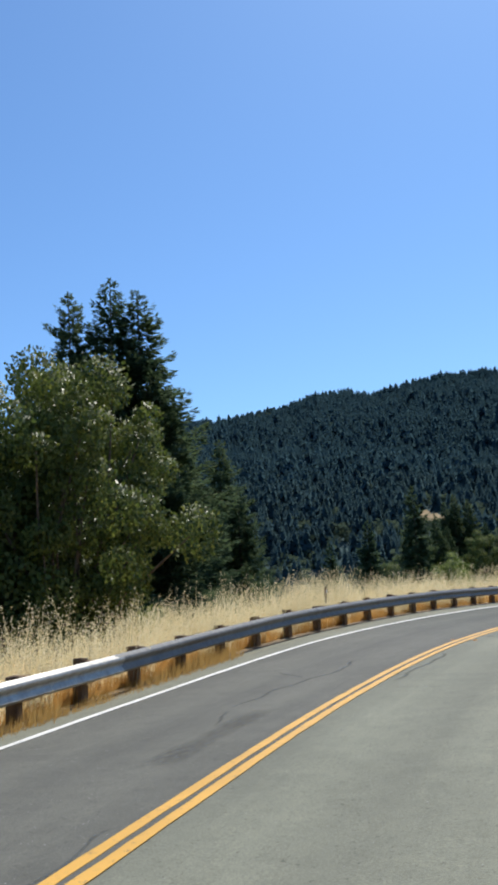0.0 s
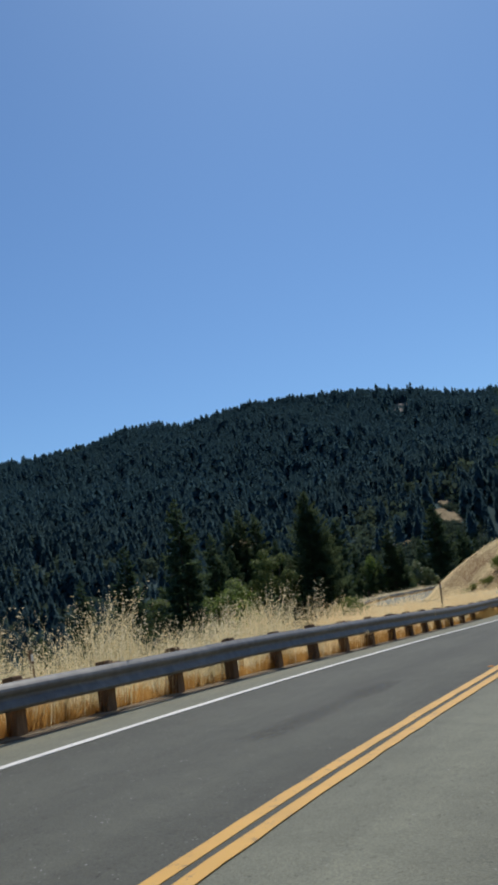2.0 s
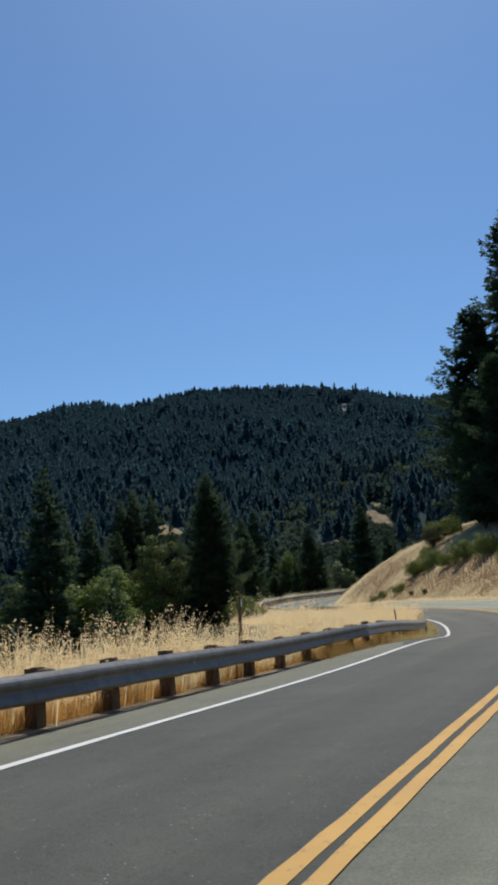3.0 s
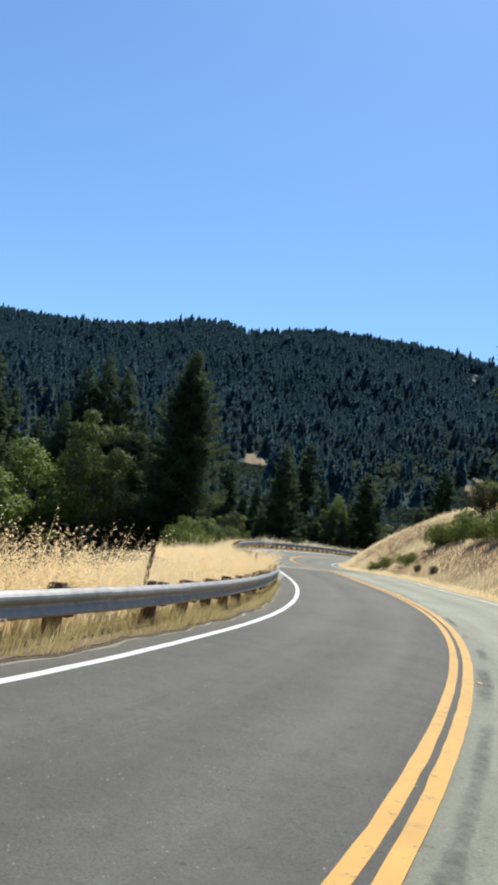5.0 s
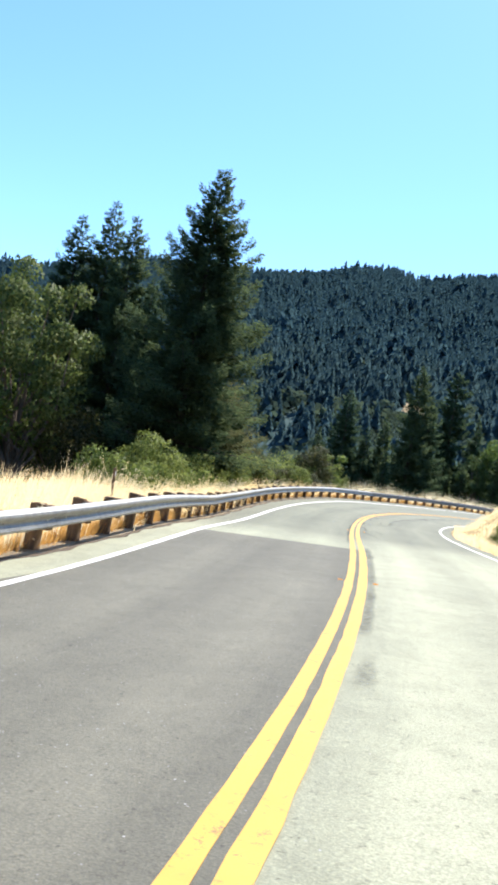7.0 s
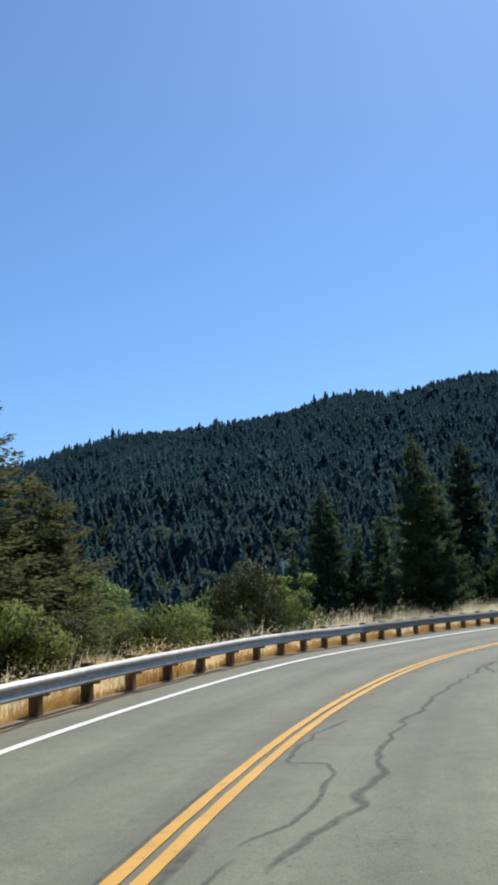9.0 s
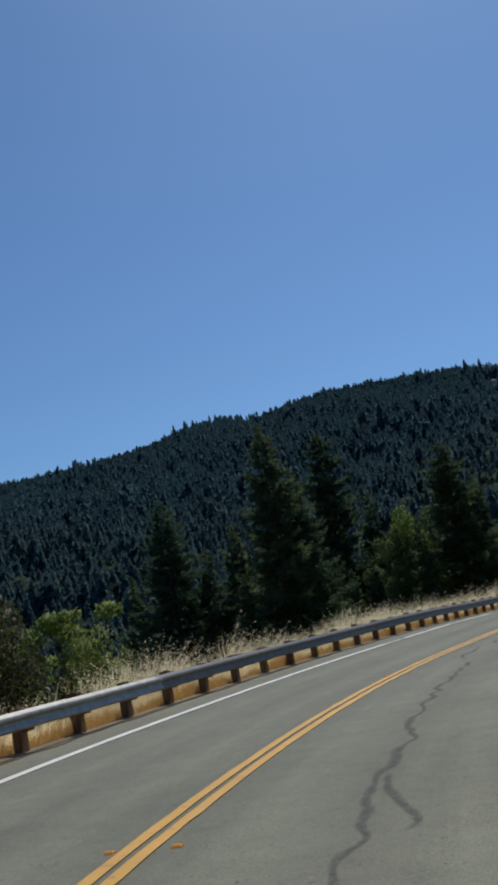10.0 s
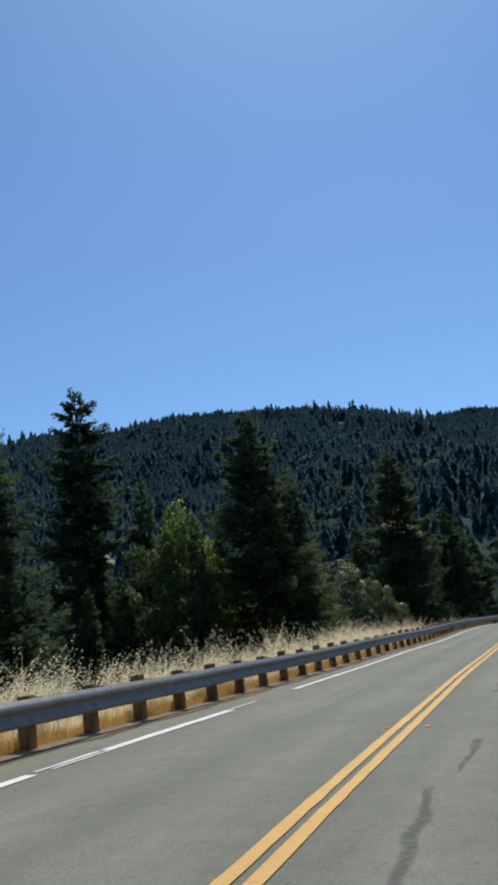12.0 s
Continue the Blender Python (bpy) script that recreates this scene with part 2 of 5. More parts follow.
M_STRAW = foliage("dry_oat_grass", (0.72, 0.60, 0.37), (0.88, 0.78, 0.54), (0.95, 0.89, 0.70), 0.58, 0.8, 0.08)
M_OAT = foliage("golden_oat_grass", (0.70, 0.57, 0.33), (0.88, 0.76, 0.50), (0.96, 0.89, 0.68), 0.58, 0.7, 0.1)
M_OAT_PALE = foliage("silvery_oat_grass", (0.62, 0.57, 0.40), (0.80, 0.75, 0.57), (0.94, 0.90, 0.74), 0.58, 0.7, 0.1)
M_RUST = foliage("rusty_dry_weeds", (0.39, 0.225, 0.075), (0.48, 0.295, 0.105), (0.56, 0.375, 0.155), 0.58, 0.9, 0.05)
M_BROWN = foliage("brown_dry_weeds", (0.38, 0.215, 0.075), (0.49, 0.295, 0.108), (0.58, 0.38, 0.165), 0.58, 0.9, 0.05)
M_TAN = foliage("tan_dry_weeds", (0.46, 0.35, 0.16), (0.60, 0.48, 0.24), (0.74, 0.62, 0.36), 0.58, 0.9, 0.05)
M_WEED = foliage("green_weeds", (0.24, 0.21, 0.08), (0.40, 0.34, 0.14), (0.58, 0.48, 0.22), 0.5, 0.6)
M_FIR = foliage("fir_needles", (0.056, 0.090, 0.050), (0.092, 0.140, 0.070), (0.145, 0.198, 0.088), 0.45, 0.85, 0.06)
M_FIR_OLIVE = foliage("olive_cedar_needles", (0.092, 0.100, 0.044), (0.155, 0.165, 0.074), (0.23, 0.228, 0.11), 0.42, 0.85, 0.06)
# conifer green shifted to blue: distance haze put into the base colour
M_FAR_HAZE = foliage("haze_blue_conifer", (0.056, 0.108, 0.132), (0.068, 0.122, 0.148), (0.080, 0.138, 0.160), 0.5, 1.0, 0.0)
M_OAKFAR = foliage("far_oak", (0.06, 0.088, 0.066), (0.085, 0.118, 0.080), (0.115, 0.15, 0.10), 0.45, 0.9, 0.02)
M_LEAF = foliage("madrone_leaves", (0.056, 0.088, 0.022), (0.130, 0.178, 0.044), (0.24, 0.272, 0.080), 0.42, 0.45, 0.28)
M_ASH = foliage("ash_leaves", (0.060, 0.092, 0.032), (0.125, 0.175, 0.056), (0.22, 0.265, 0.098), 0.42, 0.6, 0.12)
M_LEAF_BRIGHT = foliage("bright_maple_leaves", (0.09, 0.145, 0.035), (0.19, 0.28, 0.06), (0.33, 0.41, 0.11), 0.55, 0.5, 0.3)
M_SHRUB = foliage("olive_brush", (0.10, 0.140, 0.036), (0.20, 0.255, 0.066), (0.34, 0.385, 0.125), 0.48, 0.6, 0.15)
M_WILLOW = foliage("pale_brush_leaves", (0.09, 0.125, 0.055), (0.18, 0.23, 0.10), (0.31, 0.35, 0.18), 0.45, 0.45, 0.4)
M_SHRUB_DARK = foliage("dark_brush", (0.030, 0.038, 0.016), (0.066, 0.076, 0.027), (0.14, 0.14, 0.05), 0.42, 0.6, 0.25)
M_BARK = bark("fir_bark", (0.035, 0.026, 0.020), (0.12, 0.09, 0.065))
M_BARK_PALE = bark("madrone_bark", (0.06, 0.045, 0.035), (0.22, 0.17, 0.13))

# ---- mesh helpers ----
def mesh_from(name, verts, tris, mat, smooth=False, normals=None):
    verts, tris = np.asarray(verts, np.float32).reshape(-1, 3), np.asarray(tris, np.int32)
    k = tris.shape[1]
    me = bpy.data.meshes.new(name)
    me.vertices.add(len(verts))
    me.vertices.foreach_set("co", verts.ravel())
    me.loops.add(tris.size)
    me.loops.foreach_set("vertex_index", tris.ravel())
    me.polygons.add(len(tris))
    me.polygons.foreach_set("loop_start", np.arange(0, tris.size, k, dtype=np.int32))
    me.polygons.foreach_set("loop_total", np.full(len(tris), k, np.int32))
    me.polygons.foreach_set("use_smooth", np.full(len(tris), smooth or normals is not None, bool))
    me.materials.append(mat)
    me.update(calc_edges=True)
    if normals is not None:
        at = me.attributes.new("custom_normal", 'FLOAT_VECTOR', 'POINT')
        at.data.foreach_set("vector", np.asarray(normals, np.float32).ravel())
    return me


def part(name, me, parent, label="", m=None):
    ob = new(name, me)
    ob.parent = parent
    if m is not None:
        ob.matrix_basis = m
    if label:
        tagged(ob, label)
    return ob


def empty(name, m, label, category, group="", kind=""):
    ob = new(name)
    ob.empty_display_size = 0.2
    ob.matrix_basis = m
    return tagged(ob, label, category, group, kind)


def tube(points, radii, sides=7):
    """Vertices and quads of a tapered tube along points."""
    pts = np.asarray(points, float)
    vs, qs = [], []
    d = np.gradient(pts, axis=0)
    for i, (p, t, r) in enumerate(zip(pts, d, radii)):
        t = t / (np.linalg.norm(t) + 1e-9)
        a = np.cross(t, (0.31, 0.95, 0.05)) if abs(t[1]) < 0.9 else np.cross(t, (1, 0, 0))
        a /= np.linalg.norm(a)
        c = np.cross(t, a)
        for k in range(sides):
            w = 2 * math.pi * k / sides
            vs.append(p + r * (math.cos(w) * a + math.sin(w) * c))
        if i:
            for k in range(sides):
                k2 = (k + 1) % sides
                qs.append(((i - 1) * sides + k, (i - 1) * sides + k2, i * sides + k2, i * sides + k))
    return vs, qs


class Pile:
    """Collects vertices and faces of one size."""
    def __init__(self):
        self.v, self.f, self.w, self.n = [], [], [], 0

    def add(self, v, f, w=None):
        v = np.asarray(v, float).reshape(-1, 3)
        self.v.append(v)
        self.f.append(np.asarray(f, int) + self.n)
        self.n += len(v)
        if w is not None:
            self.w.append(w)

    def mesh(self, name, mat, smooth=False):
        return mesh_from(name, np.concatenate(self.v), np.concatenate(self.f), mat, smooth, np.concatenate(self.w) if self.w else None)


# ---- the line of the road: one value every 10 m from s = -40 m ----
S_FIRST, S_STEP = -40.0, 10.0
HEADING = [-8.7, -9.04, -11.67, -16.48, -24.58, -30.7, -34.67, -34.69, -32.8, -31.14, -24.4, -18.42, -11.14, -6.77, -2.9, -0.19, -0.58,
    -2.93, -9.11, -15.92, -22.37, -28.33, -29.06, -28.65, -30.31, -30.82, -30.17, -29.59, -30.05, -31.94, -35.32, -40.17, -46.5]
RISE = [0.08, -0.1, -0.36, -0.24, 0, 0.1, 0.1, 0.12, -0.02, -0.21, -0.6, -0.5, -0.4, -0.4, -0.42, -0.38, -0.55,
    -0.59, -0.48, -0.35, -0.26, -0.17, -0.01, 0.05, 0.11, 0.27, 0.39, 0.55, 0.66, 0.72, 0.74, 0.75, 0.75]
BANK = [-0.019, -0.031, -0.035, -0.015, 0.03, 0.053, 0.053, 0.016, -0.002, 0.005, -0.004, -0.028, -0.055, -0.064, -0.06, -0.055, -0.053,
    -0.021, 0.008, 0.035, 0.043, 0.059, 0.055, 0.043, 0.039, 0.028, 0.014, 0.006, 0.002, 0, 0, -0.001, -0.001]
RAIL = [-0.85, -0.85, -0.82, -0.71, -0.48, -0.28, -0.38, -0.36, -0.1, -0.28, -0.56, -0.61, -0.63, -0.73, -0.74, -0.68, -0.51,
    -0.43, -0.38, -0.37, -0.29, -0.24, -0.43, -0.48, -0.53, -0.58, -0.61, -0.64, -0.65, -0.65, -0.65, -0.64, -0.64]
LANE, RAIL_GAP, RAIL_TOP = 3.872, 1.584, 0.735


def glide(values, s):
    u = np.clip((np.asarray(s, float) - S_FIRST) / S_STEP, 0, len(values) - 1.001)
    i = u.astype(int)
    f = u - i
    v = np.asarray(values, float)
    p0, p1, p2, p3 = (v[np.clip(i + k, 0, len(v) - 1)] for k in (-1, 0, 1, 2))
    return p1 + 0.5 * f * (p2 - p0 + f * (2 * p0 - 5 * p1 + 4 * p2 - p3 + f * (3 * (p1 - p2) + p3 - p0)))


S_LINE = np.arange(-40, 279.25, 0.75)
_h = np.radians(glide(HEADING, S_LINE))
_d = np.stack([-np.sin(_h), np.cos(_h)], 1)
_xy = np.vstack([[0, 0], np.cumsum((_d[:-1] + _d[1:]) * 0.375, axis=0)])
_xy -= _xy[np.argmin(abs(S_LINE + 0.25))]


def road_point(s, o, dz=0.0):
    """Points o metres left of the centre line at s, dz above the road's surface."""
    s, o = np.broadcast_arrays(np.asarray(s, float), np.asarray(o, float))
    h = np.radians(glide(HEADING, s))
    x, y = np.interp(s, S_LINE, _xy[:, 0]), np.interp(s, S_LINE, _xy[:, 1])
    return np.stack([x - np.cos(h) * o, y - np.sin(h) * o, glide(RISE, s) + glide(BANK, s) * o + dz], -1)


def rail_offset(s):
    return LANE + RAIL_GAP + glide(RAIL, s)


def rail_lift(s):
    """The beam stands a little lower through the middle bend."""
    return np.interp(s, [-40, 28, 42, 84, 108, 280], [0, 0, -0.07, -0.07, 0, 0])


def road_coords(x, y):
    """s and o of points of the plan (the nearest point of the centre line)."""
    p = np.stack([np.ravel(x), np.ravel(y)], 1)
    s, o = np.empty(len(p)), np.empty(len(p))
    nx, ny = -np.cos(_h), -np.sin(_h)
    for k in range(0, len(p), 20000):
        q = p[k:k + 20000]
        j = ((q[:, None, 0] - _xy[None, ::2, 0]) ** 2 + (q[:, None, 1] - _xy[None, ::2, 1]) ** 2).argmin(1) * 2
        s[k:k + 20000] = S_LINE[j] + (q - _xy[j] * 1.0)[:, 0] * _d[j, 0] + (q - _xy[j])[:, 1] * _d[j, 1]
        o[k:k + 20000] = (q[:, 0] - _xy[j, 0]) * nx[j] + (q[:, 1] - _xy[j, 1]) * ny[j]
    return s.reshape(np.shape(x)), o.reshape(np.shape(x))


# ---- terrain ----
RIDGE_X = [-1600, -900, -622, -558, -470, -360, -270, -148, -58, 2, 47, 75, 89, 127, 186, 303, 379, 418, 468, 503, 600, 634, 680, 900, 1600]
RIDGE_Z = [214, 244, 300, 315, 340, 365, 363, 280, 291, 308, 313, 310, 301, 314, 325, 329, 325, 320, 315, 301, 304, 310, 306, 284, 204]
TREE_TOP = 14.2


def ridge_line(x):
    """Distance of the crest; it draws back towards the left."""
    return np.interp(x, [-270, -148], [1690, 1300])


def wave(x, y, size, seed):
    """Smooth pseudo-random relief, about -1 to 1, from a few crossing waves."""
    r = np.random.RandomState(seed)
    out = 0
    for k in range(5):
        a, ph, f = r.uniform(0, 6.28), r.uniform(0, 6.28), 6.28 / size * r.uniform(0.6, 1.7)
        out = out + np.sin((x * math.cos(a) + y * math.sin(a)) * f + ph) / 2.6
    return out


def smooth(a, b, v):
    t = np.clip((v - a) / (b - a), 0, 1)
    return t * t * (3 - 2 * t)


def far_ground(x, y):
    zr = np.interp(x, RIDGE_X, RIDGE_Z) - TREE_TOP
    crest = ridge_line(x)
    t = np.clip((y - 330) / (crest - 330), 0, 1)
    hill = -16 + (zr + 16) * t ** 1.12 + wave(x, y, 260, 3) * 11 * np.sin(np.pi * np.clip(t, 0, 1)) - np.maximum(y - crest, 0) * 0.35
    # spur with open pasture on the right of the valley
    spur = 34 * np.exp(-((x - 235) / 120) ** 2 - ((y - 470) / 130) ** 2)
    back = 0.25 * np.maximum(-y - 220, 0) + 0.3 * np.maximum(x - 260, 0) * smooth(420, 120, y)
    return np.maximum(hill, -60) + spur * 0.9 + np.minimum(back, 160)


def near_ground(s, o):
    zr = glide(RISE, s)
    bank = glide(BANK, s)
    level = zr + bank * np.clip(o, -5, 5.5) - 0.07
    rail = rail_offset(s) + 0.45
    # downhill side, beyond the rail
    width = np.interp(s, [-40, 10, 35, 55, 70, 105, 118, 135, 200, 280], [2.6, 2.8, 3.0, 3.0, 3.2, 5.2, 5.8, 3.5, 3.0, 3.0])
    grade = np.interp(s, [-40, 20, 60, 120, 150, 280], [0.42, 0.42, 0.16, 0.16, 0.32, 0.34])
    out = np.maximum(o - rail, 0)
    beyond = np.maximum(out - width, 0)
    depth = np.interp(s, [-40, 30, 60, 120, 160, 280], [9, 9, 7, 6, 10, 12])
    left = -0.05 * smooth(0, 1.2, out) - 0.05 * np.minimum(out, width) - depth * (1 - np.exp(-grade * beyond / depth))
    # cut bank on the uphill side
    high = np.interp(s, [-40, 60, 85, 140, 165, 190, 280], [5, 7, 15, 14, 5, 1.2, 1.2])
    run = np.maximum(-o - LANE - np.interp(s, [88, 100, 128, 142], [1.0, 1.8, 1.8, 1.0]), 0)
    right = high * (1 - np.exp(-np.interp(s, [88, 104, 126, 142], [0.94, 0.80, 0.80, 0.94]) * run / high)) + 0.05 * smooth(0, 1, run)
    return level + np.where(o > 0, left, right)


def ground_height(x, y):
    x, y = np.asarray(x, float), np.asarray(y, float)
    s, o = road_coords(x, y)
    side = np.abs(o)
    beyond_end = np.maximum(np.hypot(x - _xy[-1, 0], y - _xy[-1, 1]) - 1, 0) * (s > 278) + np.hypot(x - _xy[0, 0], y - _xy[0, 1]) * (s < -39.5)
    w = smooth(26, 95, np.maximum(side, beyond_end * 0.5))
    rough = wave(x, y, 9, 5) * 0.10 + wave(x, y, 34, 6) * 0.35
    near = near_ground(s, o) + rough * smooth(6.5, 16, side)
    return near * (1 - w) + far_ground(x, y) * w


# bare openings in the woods of the far slope: centre, radii
CLEARINGS = [(352, 1072, 10, 14), (376, 1110, 8, 7), (67, 540, 6.5, 34), (177, 476, 2.2, 9), (168.5, 453, 4.3, 18), (134, 429.5, 5.5, 2.6)]


def clearing(x, y):
    c = np.zeros(np.shape(x))
    for cx, cy, rx, ry in CLEARINGS:
        c = np.maximum(c, 1 - smooth(0.75, 1.25, np.hypot((x - cx) / rx, (y - cy) / ry) + 0.18 * wave(x, y, 22, 9)))
    return c


def make_ground():
    def axis(lo, a, b, hi, step, grow):
        mid = list(np.arange(a, b + 1e-6, step))
        d, v = step, b
        while v < hi:
            d *= grow
            v += d
            mid.append(v)
        d, v = step, a
        while v > lo:
            d *= grow
            v -= d
            mid.insert(0, v)
        return np.array(mid)
    xs, ys = axis(-2600, -32, 112, 2900, 1.25, 1.08), axis(-1500, -42, 262, 2600, 1.25, 1.05)
    X, Y = np.meshgrid(xs, ys)
    Z = ground_height(X, Y)
    n, mrows = len(xs), len(ys)
    idx = np.arange(n * mrows).reshape(mrows, n)
    quads = np.stack([idx[:-1, :-1], idx[:-1, 1:], idx[1:, 1:], idx[1:, :-1]], -1).reshape(-1, 4)
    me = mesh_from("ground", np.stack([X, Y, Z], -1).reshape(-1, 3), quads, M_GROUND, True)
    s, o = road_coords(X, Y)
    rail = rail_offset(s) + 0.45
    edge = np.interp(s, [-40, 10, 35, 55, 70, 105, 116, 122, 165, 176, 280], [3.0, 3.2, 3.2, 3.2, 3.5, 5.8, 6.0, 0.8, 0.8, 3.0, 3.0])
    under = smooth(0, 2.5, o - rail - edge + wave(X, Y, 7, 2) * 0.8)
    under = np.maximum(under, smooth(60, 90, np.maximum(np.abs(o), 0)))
    # share of the haze-tinted wood floor, growing with distance
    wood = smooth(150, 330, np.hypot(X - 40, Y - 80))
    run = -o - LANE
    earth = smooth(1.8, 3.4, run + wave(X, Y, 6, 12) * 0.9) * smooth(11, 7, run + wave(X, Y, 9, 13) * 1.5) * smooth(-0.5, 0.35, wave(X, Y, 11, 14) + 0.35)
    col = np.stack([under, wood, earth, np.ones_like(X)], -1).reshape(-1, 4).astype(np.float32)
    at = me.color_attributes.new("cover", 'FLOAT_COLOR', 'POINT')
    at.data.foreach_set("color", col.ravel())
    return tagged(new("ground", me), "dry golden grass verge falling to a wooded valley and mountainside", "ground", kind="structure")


ground = make_ground()


def make_clearings():
    """Bare ground draped over the far slope, ragged at the rim."""
    for k, (cx, cy, rx, ry) in enumerate(CLEARINGS):
        r = np.random.RandomState(k)
        rings, sides = np.linspace(0, 1, 7)[1:], 28
        a = np.linspace(0, 2 * math.pi, sides, endpoint=False)
        rim = 1.15 + 0.16 * np.sin(a * 3 + k) + 0.10 * np.sin(a * 7 + 2 * k) + r.normal(0, 0.05, sides)
        x = np.concatenate([[cx], (cx + rx * rings[:, None] * rim * np.cos(a)).ravel()])
        y = np.concatenate([[cy], (cy + ry * rings[:, None] * rim * np.sin(a)).ravel()])
        z = ground_height(x, y) + 0.9 + wave(x, y, 7, 4) * 0.3
        z[-sides:] -= 1.6
        tri = [(0, 1 + i, 1 + (i + 1) % sides) for i in range(sides)]
        for g in range(len(rings) - 1):
            for i in range(sides):
                p, q = 1 + g * sides + i, 1 + g * sides + (i + 1) % sides
                tri += [(p, p + sides, q + sides), (p, q + sides, q)]
        rock = cy > 1000
        me = mesh_from("bare_slope", np.stack([x, y, z], 1), tri, M_ROCK if rock else M_EARTH)
        tagged(new("bare_slope", me), "pale rock showing through the mountain forest" if rock else "golden-brown bare opening in the wooded slope", "slope", kind="structure")


make_clearings()

# ---- road surface ----
def strip(name, s0, s1, o_left, o_right, dz, mat, label, category, step=1.0, across=6, ragged=0.0, skirt=0.0, seed=1, parent=None):
    """A band of the road between two offsets (numbers or functions of s), with thin sides."""
    ss = np.arange(s0, s1 + step * 0.5, step)
    a = o_left(ss) if callable(o_left) else np.full(len(ss), float(o_left))
    c = o_right(ss) if callable(o_right) else np.full(len(ss), float(o_right))
    if ragged:
        r = np.random.RandomState(seed)
        a, c = a + r.normal(0, ragged, len(ss)), c + r.normal(0, ragged, len(ss))
    u = np.linspace(0, 1, across)
    O = a[:, None] * (1 - u) + c[:, None] * u
    P = road_point(ss[:, None], O, dz)
    if skirt:
        lo1, lo2 = P[:, :1].copy(), P[:, -1:].copy()
        lo1[..., 2] -= skirt
        lo2[..., 2] -= skirt
        P = np.concatenate([lo1, P, lo2], 1)
    k = P.shape[1]
    idx = np.arange(len(ss) * k).reshape(len(ss), k)
    q = np.stack([idx[:-1, 1:], idx[1:, 1:], idx[1:, :-1], idx[:-1, :-1]], -1).reshape(-1, 4)[:, ::-1]
    q = q[:, ::-1]
    me = mesh_from(name, P.reshape(-1, 3), q, mat, False)
    O2 = np.concatenate([O[:, :1], O, O[:, -1:]], 1) if skirt else O
    lane = np.stack([np.broadcast_to(ss[:, None], O2.shape), O2], -1).reshape(-1, 2)
    me.uv_layers.new(name="lane").data.foreach_set("uv", lane[q.ravel()].astype(np.float32).ravel())
    ob = new(name, me)
    if parent is not None:
        ob.parent = parent
        return ob
    return tagged(ob, label, category, kind="structure")


def pavement_left(s):
    wide = np.interp(s, [-40, 44, 58, 76, 92, 280], [1, 1, 0, 0, 1, 1])
    return (rail_offset(s) - 0.04 - 0.14 * smooth(98, 118, s) - 0.15 * smooth(176, 190, s)) * wide + (LANE + 0.5) * (1 - wide) + 0.05 * np.sin(s * 1.7) + 0.04 * np.sin(s * 4.3 + 1)


road = strip("road", -40, 278, pavement_left, lambda s: -LANE - 0.55 + 0.06 * np.sin(s * 2.1), 0.0, M_ROAD, "worn grey asphalt two-lane mountain road", "road", 0.75, 12, 0.02, 0.14)
strip("asphalt_overlay", -40, 110.5, lambda s: LANE - 0.08 + 0.02 * np.sin(s * 3) + (pavement_left(s) - LANE) * smooth(46, 52, s) * smooth(104, 92, s), lambda s: -0.09 + 0.01 * np.sin(s * 2.2), 0.006, M_PATCH,
      "darker resurfaced asphalt lane with coarse stone chips", "road", 0.75, 8, 0.012, 0.006, 4)

line_r, line_l = 0.038, 0.168
strip("yellow_line", -40, 278, line_l, line_r, 0.011, M_YELLOW, "worn yellow painted centre line on grey asphalt", "road marking", 0.4, 3, 0.004, 0.004, 2)
strip("yellow_line", -40, 278, -line_r, lambda s: -line_l - 0.02 * smooth(58, 66, s) * smooth(116, 108, s), 0.011, M_YELLOW, "worn yellow painted centre line on grey asphalt", "road marking", 0.4, 3, 0.004, 0.004, 3)
L_EDGE = "faded white painted edge line beside the guardrail"
strip("white_edge_line", -40, 171.5, lambda s: LANE + 0.068 + 0.026 * smooth(100, 122, s), lambda s: LANE - 0.068 - 0.034 * smooth(100, 122, s), 0.011, M_WHITE, L_EDGE, "road marking", 0.5, 3, 0.004, 0.004, 5)
# worn down to its two edges, then whole again, then a sliver
for s0, s1, o_l, o_r, seed in ((171.5, 173.7, LANE + 0.085, LANE + 0.03, 11), (171.5, 173.8, LANE - 0.03, LANE - 0.09, 12), (173.9, 175.4, LANE + 0.085, LANE - 0.09, 15), (175.4, 180.3, LANE + 0.06, LANE - 0.115, 16),
                               (180.4, 182.0, LANE + 0.085, LANE + 0.02, 17), (180.6, 182.1, LANE - 0.04, LANE - 0.09, 18), (182.1, 187.4, LANE + 0.09, LANE - 0.10, 13), (187.5, 189.2, LANE + 0.08, LANE + 0.035, 14), (192, 278, LANE + 0.085, LANE - 0.06, 6)):
    strip("white_edge_line", s0, s1, o_l, o_r, 0.011, M_WHITE, L_EDGE, "road marking", 0.4, 3, 0.006, 0.004, seed)
strip("white_edge_line", -40, 278, -LANE + 0.06, -LANE - 0.06, 0.011, M_WHITE, "faded white painted edge line below the grassy bank", "road marking", 0.5, 3, 0.004, 0.004, 7)
# thin dark band: litter, with the edge's shadow painted in
strip("edge_litter", -40, 278, lambda s: pavement_left(s) + 0.10 + 0.02 * np.sin(s * 2.9), lambda s: pavement_left(s) - 0.015, 0.004, M_LITTER_SHADE, "dark leaf litter and painted shadow line along the pavement edge", "litter", 0.5, 3, 0.015, 0.05, 9)
strip("dry_litter", -40, 278, lambda s: np.maximum(rail_offset(s) + 0.35, pavement_left(s) + 0.3), lambda s: pavement_left(s) + 0.09, 0.012, M_LITTER_DRY, "rusty dry weed litter under the guardrail", "litter", 0.5, 5, 0.02, 0.06, 10)

